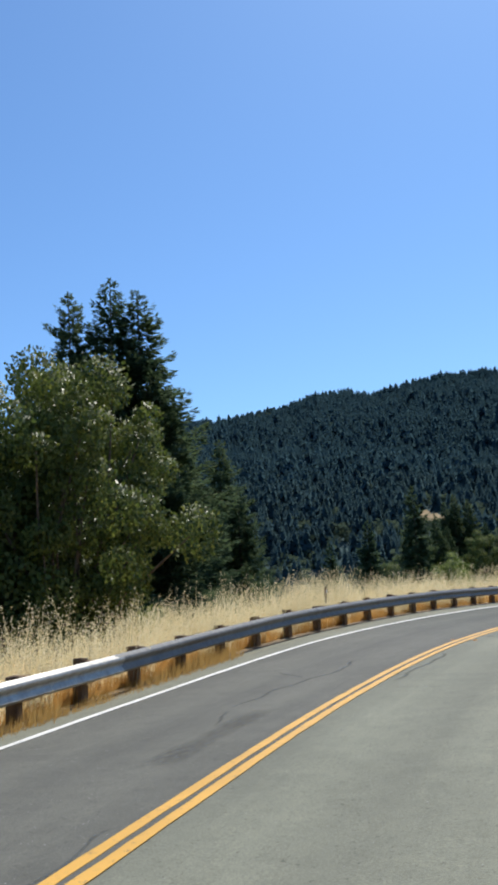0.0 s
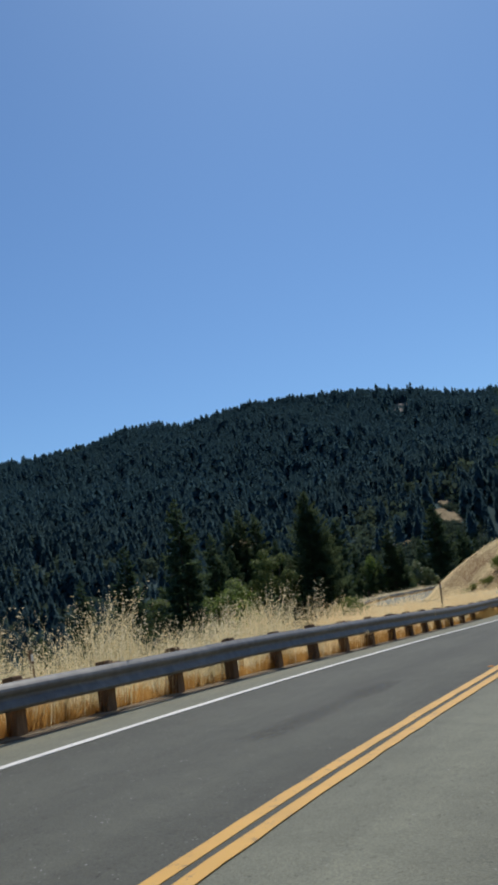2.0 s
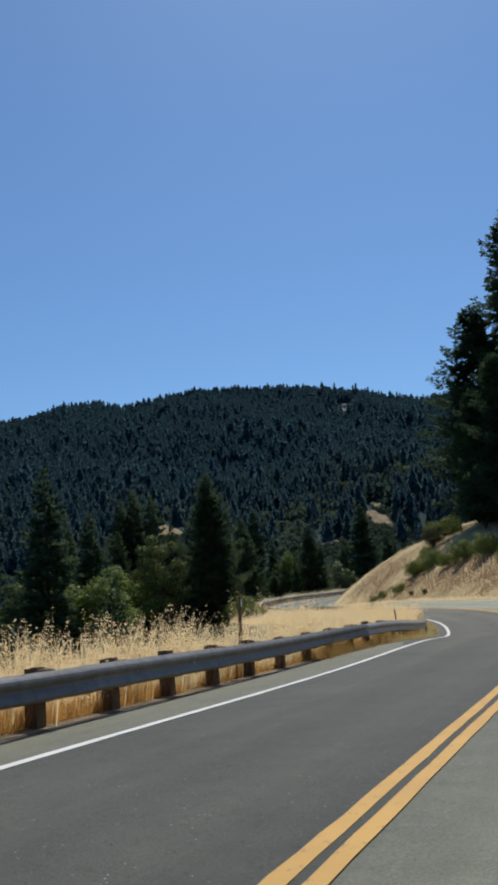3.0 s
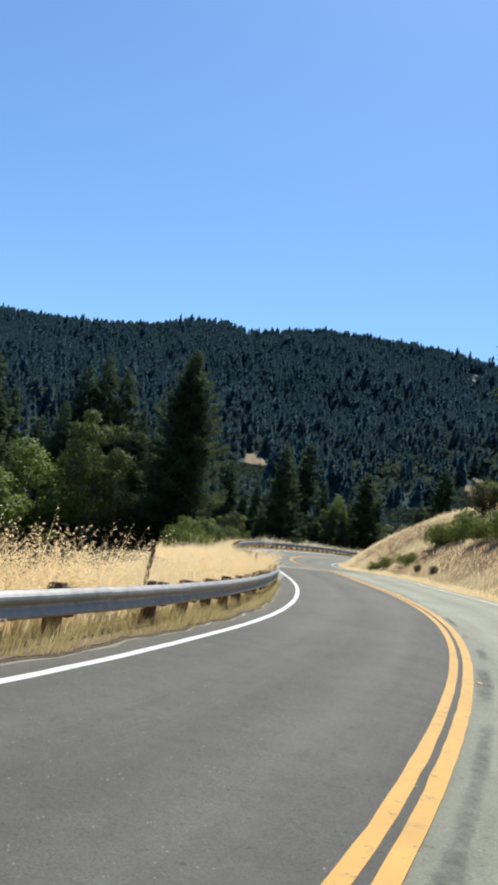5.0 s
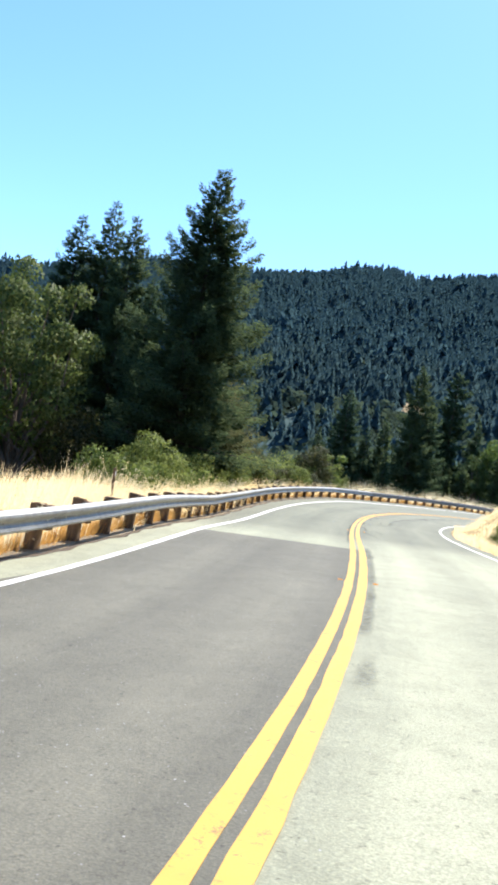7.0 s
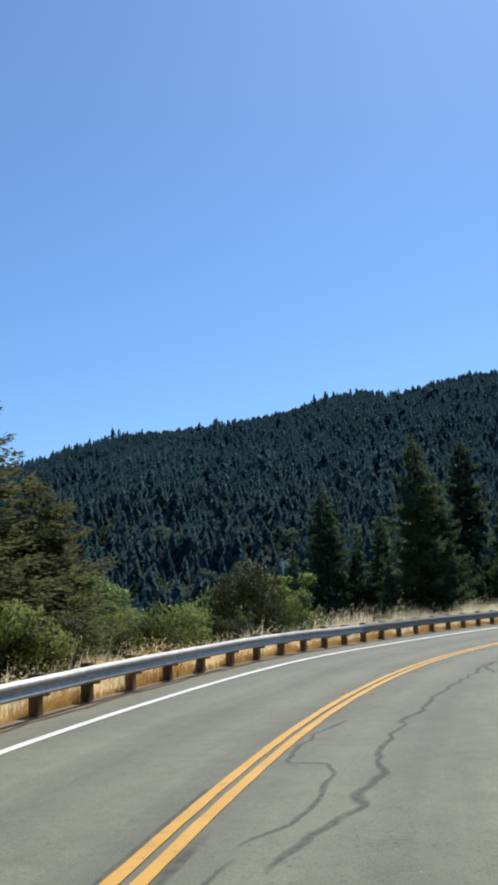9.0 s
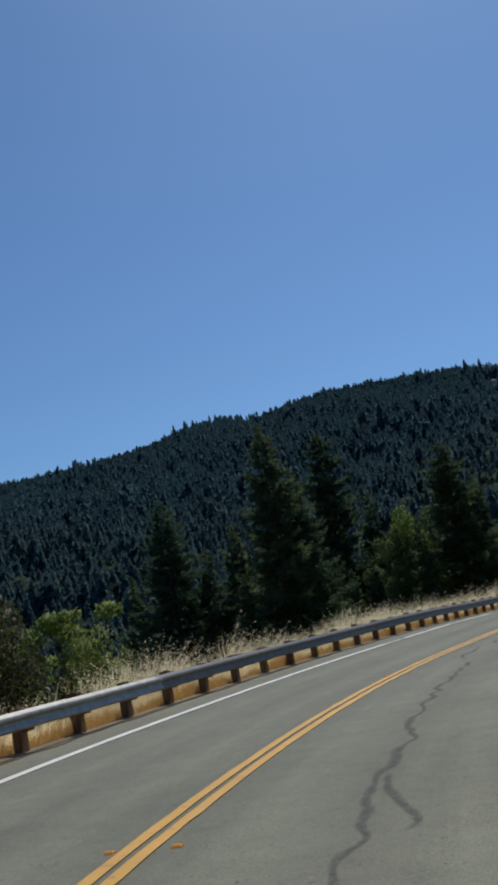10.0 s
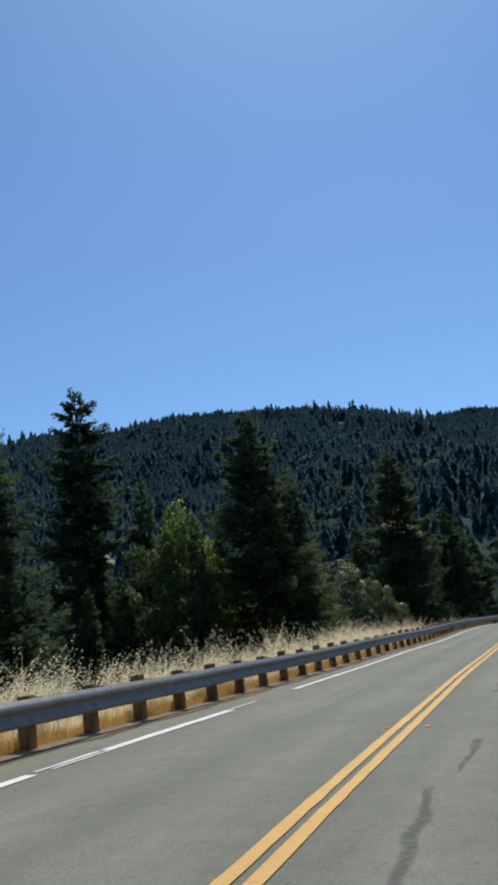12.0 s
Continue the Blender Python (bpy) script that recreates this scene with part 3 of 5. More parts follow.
# ---- guardrail: steel W-beam on timber posts with offset blocks ----
def box_mesh(name, sx, sy, z0, z1, mat, bevel=0.012, jitter=0.0, seed=1):
    bm = bmesh.new()
    bmesh.ops.create_cube(bm, size=1)
    for v in bm.verts:
        v.co = Vector((v.co.x * sx, v.co.y * sy, z0 + (v.co.z + 0.5) * (z1 - z0)))
    bmesh.ops.bevel(bm, geom=bm.edges[:], offset=bevel, segments=1, affect='EDGES')
    r = random.Random(seed)
    for v in bm.verts:
        if v.co.z > (z0 + z1) / 2:
            v.co.z += r.uniform(-jitter, jitter)
    me = bpy.data.meshes.new(name)
    bm.to_mesh(me)
    bm.free()
    me.materials.append(mat)
    return me


W_PROFILE = [(0.000, 0.0), (0.008, -0.012), (0.030, -0.050), (0.055, -0.084), (0.085, -0.097), (0.115, -0.086), (0.140, -0.052), (0.158, -0.036),
             (0.185, -0.040), (0.215, -0.060), (0.245, -0.075), (0.262, -0.084), (0.276, -0.082), (0.288, -0.068), (0.300, -0.030), (0.312, 0.0)]
POST_STEP = 1.905


def make_guardrail():
    rail = empty("guardrail", Matrix.Identity(4), "grey galvanised W-beam guardrail on weathered timber posts", "guardrail")
    starts = np.arange(-39.5, 272, POST_STEP * 2)
    for s0 in starts:
        pr = np.array(W_PROFILE) * (float(np.interp(s0, [40, 60, 150, 175], [1.18, 1.12, 1.05, 1.20])), 1.0)
        ss = np.linspace(s0 - 0.16, s0 + POST_STEP * 2 + 0.16, 8)
        verts = []
        dent = random.Random(int(s0 * 7)).uniform(-0.012, 0.012)
        for k, s in enumerate(ss):
            lap = 0.004 if k == 0 else 0.0
            off = rail_offset(s) + lap + dent * math.sin(math.pi * k / 7)
            for skin in (0.0, 0.004):
                verts.extend(road_point(np.full(len(pr), s), off + pr[:, 1] + 0.0 + skin, RAIL_TOP + rail_lift(s) - pr[:, 0] + dent * 0.5))
        n = len(pr)
        f = []
        for k in range(len(ss) - 1):
            a, c = k * 2 * n, (k + 1) * 2 * n
            for i in range(n - 1):
                f.append((a + i, c + i, c + i + 1, a + i + 1))
                f.append((a + n + i, a + n + i + 1, c + n + i + 1, c + n + i))
            f.append((a, a + n, c + n, c))
            f.append((a + n - 1, c + n - 1, c + 2 * n - 1, a + 2 * n - 1))
        part("rail_panel", mesh_from("rail_panel", verts, f, M_STEEL_PALE if 48 < s0 < 158 or s0 < -11 else M_STEEL, False), rail)
    post = [box_mesh("post", 0.20, 0.20, -0.5, RAIL_TOP + 0.008 + 0.014 * k, M_WOOD, 0.012, 0.012, k) for k in range(4)]
    tall_post = [box_mesh("post", 0.20, 0.20, -0.5, RAIL_TOP + 0.05 + 0.025 * k, M_WOOD, 0.012, 0.012, k) for k in range(3)]
    block = [box_mesh("offset_block", 0.20, 0.15, RAIL_TOP - 0.38, RAIL_TOP - 0.004 + 0.010 * k, M_WOOD, 0.012, 0.012, 9 + k) for k in range(3)]
    bolt = box_mesh("bolt", 0.03, 0.015, -0.015, 0.015, M_STEEL, 0.006)
    r = random.Random(3)
    marks = np.concatenate([np.arange(-38.42, 68, POST_STEP), np.arange(69.99, 272, POST_STEP)])
    for s in marks:
        o = float(rail_offset(s))
        h = float(glide(HEADING, s))
        p = road_point(s, o + 0.262, rail_lift(s))
        lean, yaw = r.uniform(-1.5, 1.5), r.uniform(-4, 4)
        turn = pose(p[0], p[1], p[2], lean, r.uniform(-1.2, 1.2), h + 90 + yaw)
        pb = part("post", r.choice(post if s < 186 else tall_post), rail, "", turn)
        q = road_point(s, o + 0.083, rail_lift(s))
        part("offset_block", r.choice(block), pb, "", turn.inverted() @ pose(q[0], q[1], q[2], lean, 0, h + 90 + yaw * 0.5))
        g = road_point(s, o - 0.036, RAIL_TOP + rail_lift(s) - 0.18)
        part("bolt", bolt, rail, "", pose(g[0], g[1], g[2], 0, 0, h + 90))
    return rail


make_guardrail()


# thin wooden marker posts behind the rail
def marker_posts():
    me = box_mesh("marker_post", 0.075, 0.055, -0.3, 1.42, M_WOOD, 0.008, 0.01, 4)
    pad = box_mesh("reflector", 0.05, 0.008, 1.22, 1.34, M_REFLECT_WHITE, 0.002)
    first = None
    for s, extra, tall, lean in ((3.6, 1.0, 0.96, 4), (18.3, 1.21, 0.9, -3), (39.8, 0.5, 1.28, 3), (57.5, 0.70, 0.92, -4), (70.5, 0.66, 0.94, 5), (87.2, 0.79, 0.94, 2), (110.0, 1.24, 1.0, -2)):
        o = float(rail_offset(s)) + extra
        p = road_point(s, o)
        m = pose(p[0], p[1], float(ground_height(p[0], p[1])), lean, lean * 0.6, float(glide(HEADING, s)) + 90) @ Matrix.Diagonal((1, 1, tall, 1))
        if first is None:
            first = empty("marker_post", m, "thin weathered wooden marker post behind the guardrail", "post", "marker posts")
            part("stake", me, first)
            part("reflector", pad, first, "small pale reflector plate", pose(0, -0.034, 0))
        else:
            copy_thing(first, m)


marker_posts()


# raised reflectors either side of the yellow lines
def road_reflectors():
    bm = bmesh.new()
    bmesh.ops.create_cube(bm, size=1)
    for v in bm.verts:
        top = v.co.z > 0
        v.co = Vector((v.co.x * (0.075 if top else 0.095), v.co.y * (0.04 if top else 0.09), 0.017 if top else -0.004))
    bmesh.ops.bevel(bm, geom=bm.edges[:], offset=0.004, segments=1, affect='EDGES')
    me = bpy.data.meshes.new("road_reflector")
    bm.to_mesh(me)
    bm.free()
    me.materials.append(M_REFLECT)
    for s in (-20.5, -1.0, 4.2, 22.0, 45.0, 68.8, 75.5, 82.2, 89.0, 104.0, 122.0, 141.5, 146.8, 160.2, 165.5, 183.5, 190.2, 210.0, 229.0, 248.0):
        for o in ((-0.27,) if 60 < s < 100 else (0.25, -0.33)):
            p = road_point(s, o, 0.004)
            ob = new("road_reflector", me)
            ob.matrix_basis = pose(*p, 0, 0, float(glide(HEADING, s)))
            tagged(ob, "small amber raised reflector beside the yellow lines", "road reflector", "road reflectors")


road_reflectors()


# tar-sealed cracks
def crack(points, width, seed, wander=0.06):
    r = np.random.RandomState(seed)
    pts = np.array(points, float)
    d = np.concatenate([[0], np.cumsum(np.hypot(*np.diff(pts, axis=0).T))])
    u = np.arange(0, d[-1], 0.12)
    s, o = np.interp(u, d, pts[:, 0]), np.interp(u, d, pts[:, 1])
    if len(u) > 12:
        e = np.ones(5) / 5
        s, o = (np.convolve(np.pad(q, 2, 'edge'), e, 'valid') for q in (s, o))
    k = np.exp(-np.linspace(-2, 2, 9) ** 2)
    wob = np.convolve(r.normal(0, wander, len(u) + 8), k / k.sum() * 1.6, 'valid')
    o = o + wob
    s = s + np.convolve(r.normal(0, 0.03 + wander, len(u) + 8), k / k.sum(), 'valid') * np.clip(np.abs(np.gradient(o)) / 0.12, 0.3, 1)
    t = np.stack([np.gradient(s), np.gradient(o)], 1)
    t /= np.linalg.norm(t, axis=1)[:, None] + 1e-9
    w = 1.5 * width * np.clip(0.1 + 1.5 * np.convolve(r.rand(len(u) + 8), np.ones(9) / 9, 'valid') + 0.9 * (np.convolve(r.rand(len(u) + 2), np.ones(3) / 3, 'valid') - 0.5), 0.12, 1.6) * np.clip(np.minimum(u, u[-1] - u) * 3 + 0.25, 0, 1)
    L = road_point(s - t[:, 1] * w / 2, o + t[:, 0] * w / 2, 0.0085)
    R = road_point(s + t[:, 1] * w / 2, o - t[:, 0] * w / 2, 0.0085)
    n = len(u)
    fade = np.clip(np.minimum(u, u[-1] - u) * 2.5, 0.1, 1)
    return np.stack([L, (L + R) / 2, R], 1).reshape(-1, 3), np.arange(3 * n).reshape(n, 3), fade


def tar_mesh(name, v, idx, fade, mat):
    k = idx.shape[1]
    q = np.stack([idx[:-1, :-1], idx[:-1, 1:], idx[1:, 1:], idx[1:, :-1]], -1).reshape(-1, 4)
    me = mesh_from(name, v, q, mat)
    uv = np.stack([np.repeat(fade, k), np.tile(np.linspace(-1, 1, k), len(idx))], 1)
    me.uv_layers.new(name="across").data.foreach_set("uv", uv[q.ravel()].astype(np.float32).ravel())
    return me


def make_cracks():
    runs = [
        ([(161.8, -1.45), (157.2, -1.59), (152.8, -1.67), (150.5, -1.8), (149, -1.75), (147.5, -1.77), (146.8, -1.85), (144, -1.75), (140, -1.58), (137, -1.42), (134.8, -1.31), (133.2, -1.47), (131.8, -1.39), (131, -1.11), (129.5, -0.9)], 0.095),
        ([(149, -1.75), (148.2, -1.95), (146.8, -2.17), (146.3, -2.1)], 0.08),
        ([(137.8, -0.53), (136.2, -0.34), (134, -0.26), (134, -0.85), (132.5, -0.99), (131, -0.86), (130.2, -0.46)], 0.06),
        ([(126.6, -0.19), (125.6, -0.30), (125, -0.36), (124.2, -0.44), (123.5, -0.42), (122.8, -0.34)], 0.085, 0.02),
        ([(124.0, -0.46), (123.5, -0.57), (123.55, -0.81), (122.8, -1.0), (122.2, -1.02), (121.9, -0.93)], 0.06, 0.02),
        ([(122.5, -0.33), (121.6, -0.30), (120.8, -0.55), (120.1, -0.6), (119, -0.7)], 0.07, 0.03),
        ([(126.5, 3.5), (126.6, 2.1), (127.2, 0.94), (127.1, 0.25)], 0.035), ([(125.8, 2.8), (125.9, 1.5)], 0.025), ([(129.6, 3.75), (128.8, 3.0)], 0.025), ([(130.2, -0.66), (129.5, -0.53), (128.8, -0.38), (129.0, -0.24)], 0.05, 0.02),
        ([(118.2, -0.3), (118.2, -1.05), (118.6, -2.8)], 0.05),
        ([(161.8, -3.2), (161.8, -2.37), (161.8, -1.5)], 0.07),
        ([(167.8, -0.44), (165.5, -0.62)], 0.04),
        ([(179.5, -0.86), (174.8, -1.0), (172.1, -1.05), (169.5, -1.28), (168.7, -1.12), (168.2, -0.94), (167.7, -0.97), (167.0, -1.2)], 0.09, 0.03),
        ([(166.5, -0.82), (164.9, -0.95), (164.1, -0.93), (163.8, -0.86), (163.4, -0.92), (162.6, -1.2)], 0.10, 0.02),
        ([(-5.0, 1.36), (-5.5, 1.31), (-7, 1.09), (-7.7, 1.45), (-8.5, 1.43), (-9.2, 1.54), (-11, 1.7)], 0.06), ([(-6.6, 2.5), (-7, 2.26), (-7.7, 1.5)], 0.05), ([(-12.5, 1.2), (-11, 1.6)], 0.05),
        ([(-3.8, -0.26), (-4, -0.35), (-4.8, -0.47), (-6.2, -0.42), (-7, -0.33), (-7.8, -0.44), (-8.5, -0.22)], 0.08, 0.02),
        ([(2.8, -0.42), (1.5, -0.47), (-0.2, -0.5), (-0.2, -1.12), (-0.2, -1.58)], 0.07),
        ([(-9.2, -0.4), (-9.2, -1.65)], 0.03), ([(-19, 0.27), (-17, 0.26)], 0.05),
        ([(182.4, -1.12), (181.0, -1.05), (179.8, -1.02)], 0.09, 0.02),
        ([(205, -0.9), (196, -1.3), (188, -1.0)], 0.08)]
    for k, (pts, w, *wander) in enumerate(runs):
        tagged(new("crack_sealant", tar_mesh("crack_sealant", *crack(pts, w, 20 + k, *wander), M_TAR)), "wandering black tar-sealed crack in the asphalt", "crack", kind="structure")


make_cracks()


def tar_smudges():
    """Dark worn tar beside the yellow lines, soft at the edges."""
    for k, (s0, s1, o, wide) in enumerate(((67.0, 70.6, -0.34, 0.26), (71.6, 73.8, -0.42, 0.22), (75.4, 76.4, -0.32, 0.16), (78, 81, -0.33, 0.16), (83, 84.4, -0.36, 0.26), (87, 88.6, -0.33, 0.2), (90.4, 91.6, -0.35, 0.24),
            (96.5, 98.2, -0.36, 0.24), (99, 112, -0.25, 0.18), (60, 66, -0.38, 0.2), (113, 127, 0.215, 0.11), (127, 133, 0.205, 0.07), (128, 131, -0.23, 0.12), (8, 12, 1.2, 0.6), (16, 21, 1.5, 0.5), (-15, -11, 1.0, 0.5))):
        r = np.random.RandomState(60 + k)
        ss = np.arange(s0, s1, 0.15)
        n = len(ss)
        soft = np.convolve(r.normal(0, 0.35, n + 6), np.ones(7) / 7, 'valid')
        w = wide * (1 + soft)
        uu = np.linspace(-1, 1, 5)
        P = road_point(ss[:, None], o - uu[None] * (w / 2)[:, None], 0.0085)
        fade = np.clip(np.minimum(ss - s0, s1 - ss) * 1.6, 0, 1) * np.clip(0.8 + soft, 0.3, 1)
        me = tar_mesh("tar_smudge", P.reshape(-1, 3), np.arange(5 * n).reshape(n, 5), fade, M_SMUDGE)
        tagged(new("tar_smudge", me), "soft dark tar smudge worn into the grey asphalt", "stain", kind="structure")


tar_smudges()


# ---- plants ----
def kites(base, tip, side, bend=None):
    """Diamond leaflets: arrays of base, tip and half-width vectors -> vertices, triangles."""
    n = len(base)
    mid = base * 0.55 + tip * 0.45
    if bend is not None:
        mid = mid + bend
    v = np.stack([base, mid + side, tip, mid - side], 1).reshape(-1, 3)
    i = np.arange(n)[:, None] * 4
    f = np.concatenate([i + [0, 1, 2], i + [0, 2, 3]], 0)
    return v, f


def leaflets(base, tip, side, out, own, bend=None):
    """Kites that face outwards, with normals between their own and that of the clump's outside."""
    face = unit(np.cross(side, tip - base))
    turn = np.where((face * out).sum(-1, keepdims=True) < 0, -1.0, 1.0)
    v, f = kites(base, tip, side * turn, bend)
    return v, f, np.repeat(unit(unit(out) * (1 - own) + face * turn * own), 4, 0)


def unit(v):
    return v / (np.linalg.norm(v, axis=-1, keepdims=True) + 1e-9)


def conifer_meshes(name, height, radius, seed, low=0.06, boughs=110, sprays=12000, size=0.4, droop=0.35, lift=0.3, taper=0.85, dome=0.0, gaps=0.0, needle=None, slim=0.20):
    """A fir: tapered trunk, boughs in whorls that sag and lift at the tip, each a flat fan of many small needle sprays."""
    r = np.random.RandomState(seed)
    bends = np.cumsum(r.normal(0, 0.010, (8, 2)), 0) * height / 10
    zs = np.linspace(-1.0, height * 0.99, 8)
    wood = Pile()
    v, f = tube(np.column_stack([bends, zs]), (0.012 * height + 0.05) * (1 - np.linspace(0, 0.97, 8)), 8)
    wood.add(v, f)
    crown = Pile()
    # boughs
    n = boughs
    u = low + (0.985 - low) * ((np.arange(n) + r.rand(n)) / n) ** 0.92
    a = np.arange(n) * 2.4 + r.normal(0, 0.35, n)
    d = np.stack([np.cos(a), np.sin(a), np.zeros(n)], 1)
    lat = np.stack([-d[:, 1], d[:, 0], d[:, 2]], 1)
    w = (u - low) / (1 - low)
    cone, round_top = (1 - w) ** taper, (1 - w ** 2.1) ** 0.85
    L = radius * (cone * (1 - dome) + round_top * dome) * np.minimum(1, 0.62 + 3.5 * w) * r.uniform(0.58, 1.22, n) + 0.14
    L = np.where(r.rand(n) < gaps, L * 0.35, L)
    up = lift * (0.15 + 1.25 * u) + r.normal(0, 0.07, n)
    sag = droop * (1.15 - u) * r.uniform(0.7, 1.3, n)
    base = np.stack([np.interp(u * height, zs, bends[:, 0]), np.interp(u * height, zs, bends[:, 1]), u * height], 1)

    def along(i, t):
        z = L[i] * (up[i] * t - sag[i] * t ** 1.6 + 0.20 * t ** 4)
        return base[i] + d[i] * (L[i] * t)[:, None] + np.array([0, 0, 1]) * z[:, None]
    for i in np.nonzero(L > 0.8)[0][::2]:
        v, f = tube(along(np.full(3, i), np.array([0.0, 0.5, 0.96])), [0.012 * L[i] + 0.008, 0.006 * L[i], 0.002], 4)
        wood.add(v, f)
    # needle sprays: coarse ones close the inside, fine ones make the fans and their fringe
    for share, reach, big in ((0.24, (0.03, 0.6), 1.7), (0.76, (0.12, 1.0), 1.0)):
        k = int(sprays * share)
        i = r.choice(n, k, p=(L ** 1.12 + 0.10) / (L ** 1.12 + 0.10).sum())
        t = reach[0] + (reach[1] - reach[0]) * r.rand(k) ** 0.72
        half = 0.30 * L[i] * (1.02 - t) ** 0.7 + 0.09 * np.sqrt(L[i])
        q = r.uniform(-1, 1, k)
        off = q * half
        P = along(i, t) - d[i] * (0.30 * np.abs(off))[:, None] + lat[i] * off[:, None]
        P[:, 2] += -0.22 * np.abs(off) + r.normal(0, 0.03 + 0.035 * L[i], k) - 0.10 * r.rand(k) ** 2 * L[i] * 0.5
        way = unit(d[i] * r.uniform(0.5, 1.0, (k, 1)) + lat[i] * (np.sign(q) * r.uniform(0.1, 0.9, k))[:, None] + np.array([0, 0, 1]) * r.normal(0.0, 0.30, (k, 1)))
        sz = (size * big * r.uniform(0.6, 1.4, k) * np.minimum(1, 0.35 + 0.5 * L[i]))[:, None]
        side = unit(np.cross(way, np.array([0, 0, 1]) + r.normal(0, 0.5, (k, 3)))) * sz * (slim if big == 1 else slim * 1.3)
        out = d[i] * 0.75 + lat[i] * (0.4 * q)[:, None] + np.array([0, 0, 1]) * (0.45 + 0.6 * t)[:, None]
        crown.add(*leaflets(P, P + way * sz, side, out, 0.42, np.array([0, 0, -0.02])))
    k = 40
    top = np.array([bends[-1, 0], bends[-1, 1], height * 0.97])
    q = top + np.array([0, 0, 1]) * r.uniform(-0.05 * height, 0.02 * height, (k, 1))
    way = unit(r.normal(0, 0.35, (k, 3)) + np.array([0, 0, 0.9]))
    crown.add(*leaflets(q, q + way * size * 0.8, unit(np.cross(way, r.normal(0, 1, (k, 3)))) * size * 0.13, way, 0.5))
    return wood.mesh(name + "_trunk", M_BARK, True), crown.mesh(name + "_crown", needle or M_FIR)


def broadleaf_meshes(name, height, radius, seed, leaf, size=0.13, leaves=9000, trunk_part=0.25, lobes=26, mat_bark=None, squat=1.0, mound=False, pad=0.8, skirt=0.0, lobe=(0.20, 0.38), reach=(0.35, 0.9)):
    """Spreading tree or shrub: forked limbs, lobed crown of separate leaves, with gaps."""
    r = np.random.RandomState(seed)
    wood, crown = Pile(), Pile()
    base = height * trunk_part
    cz = base + (height - base) * 0.5
    centres, rads = [], []
    for k in range(lobes):
        w = unit(r.normal(0, 1, 3))
        q = r.uniform(*reach)
        c = np.array([w[0] * radius * q, w[1] * radius * q, cz + w[2] * (height - base) * 0.5 * q * squat])
        if mound:  # brush that reaches the ground
            c[2] = 0.12 * height + abs(w[2]) * height * 0.72 * q
        c[:2] *= 1 + skirt * (0.5 - c[2] / height)
        centres.append(c)
        rads.append(radius * r.uniform(*lobe))
    v, f = tube([(0, 0, -0.8), (0.05, 0, base * 0.6), (0.0, 0.08, base * 1.15), (0.1, 0.1, cz)], [0.03 * height, 0.022 * height, 0.017 * height, 0.007 * height], 8)
    wood.add(v, f)
    for c in centres[::2]:
        m0 = np.array([0.02, 0.05, base * r.uniform(0.55, 1.2)])
        mid = (m0 + c) / 2 + r.normal(0, 0.12 * radius, 3) * (1, 1, 0.3) + (0, 0, 0.1 * radius)
        v, f = tube([m0, mid, c], [0.011 * height, 0.006 * height, 0.002 * height], 5)
        wood.add(v, f)
    share = np.array(rads) ** 2
    share = share / share.sum()
    for c, R, w in zip(centres, rads, share):
        n = int(leaves * w)
        dirn = unit(r.normal(0, 1, (n, 3)) + (0, 0, 0.25))
        p = c + dirn * R * (r.uniform(0.25, 1.0, (n, 1)) ** 0.45) * (1, 1, pad) + r.normal(0, 0.05 * R, (n, 3))
        way = unit(r.normal(0, 0.8, (n, 3)) + dirn * 0.6 + (0, 0, -0.15))
        s = size * r.uniform(0.6, 1.35, (n, 1))
        sd = unit(np.cross(way, dirn + r.normal(0, 0.6, (n, 3)))) * s * 0.36
        whole = unit(p - np.array([0, 0, cz * 0.8]))
        crown.add(*leaflets(p, p + way * s, sd, dirn * 0.75 + whole * 0.5 + np.array([0, 0, 0.15]), 0.34))
    return wood.mesh(name + "_trunk", mat_bark or M_BARK_PALE, True), crown.mesh(name + "_crown", leaf)


def plant(name, x, y, top, meshes, built, label, category, group="", turn=0.0, wide=1.0, lean=(0, 0)):
    """Stands a tree on the ground, scaled so that its top is at that height."""
    g = float(ground_height(x, y)) - 0.15
    k = (top - g) / built
    ob = empty(name, pose(x, y, g, lean[0], lean[1], turn), label, category, group)
    ob.scale = (k * wide, k * wide, k)
    if category == "bush":
        tagged(part("stem", meshes[0], ob), "thin grey-brown branching stem", kind="stuff")
    else:
        part("trunk", meshes[0], ob)
    part("crown", meshes[1], ob)
    return ob


FIR_NEAR_A = conifer_meshes("fir_near_a", 17, 4.2, 21, 0.05, 150, 38000, 0.22, 0.34, 0.30, 0.86, slim=0.16)
FIR_NEAR_B = conifer_meshes("fir_near_b", 17, 3.7, 22, 0.08, 140, 35000, 0.22, 0.30, 0.32, 0.86, slim=0.16)
FIR_CLOSE = conifer_meshes("fir_close", 17, 4.7, 11, 0.09, 170, 95000, 0.17, 0.30, 0.40, 0.86, slim=0.16)
FIR_A = conifer_meshes("fir_a", 17, 4.6, 11, 0.05, 105, 12000, 0.38, 0.36, 0.28, 0.92, 0.0, 0.06)
FIR_B = conifer_meshes("fir_b", 17, 3.9, 12, 0.08, 100, 11000, 0.38, 0.30, 0.32, 0.90, 0.0, 0.08)
FIR_C = conifer_meshes("fir_c", 17, 4.9, 13, 0.03, 100, 11000, 0.40, 0.38, 0.26, 0.92, 0.0, 0.06)
FIR_THIN = conifer_meshes("fir_thin", 22, 3.9, 14, 0.12, 140, 30000, 0.27, 0.34, 0.30, 0.70, 0.2, 0.12)
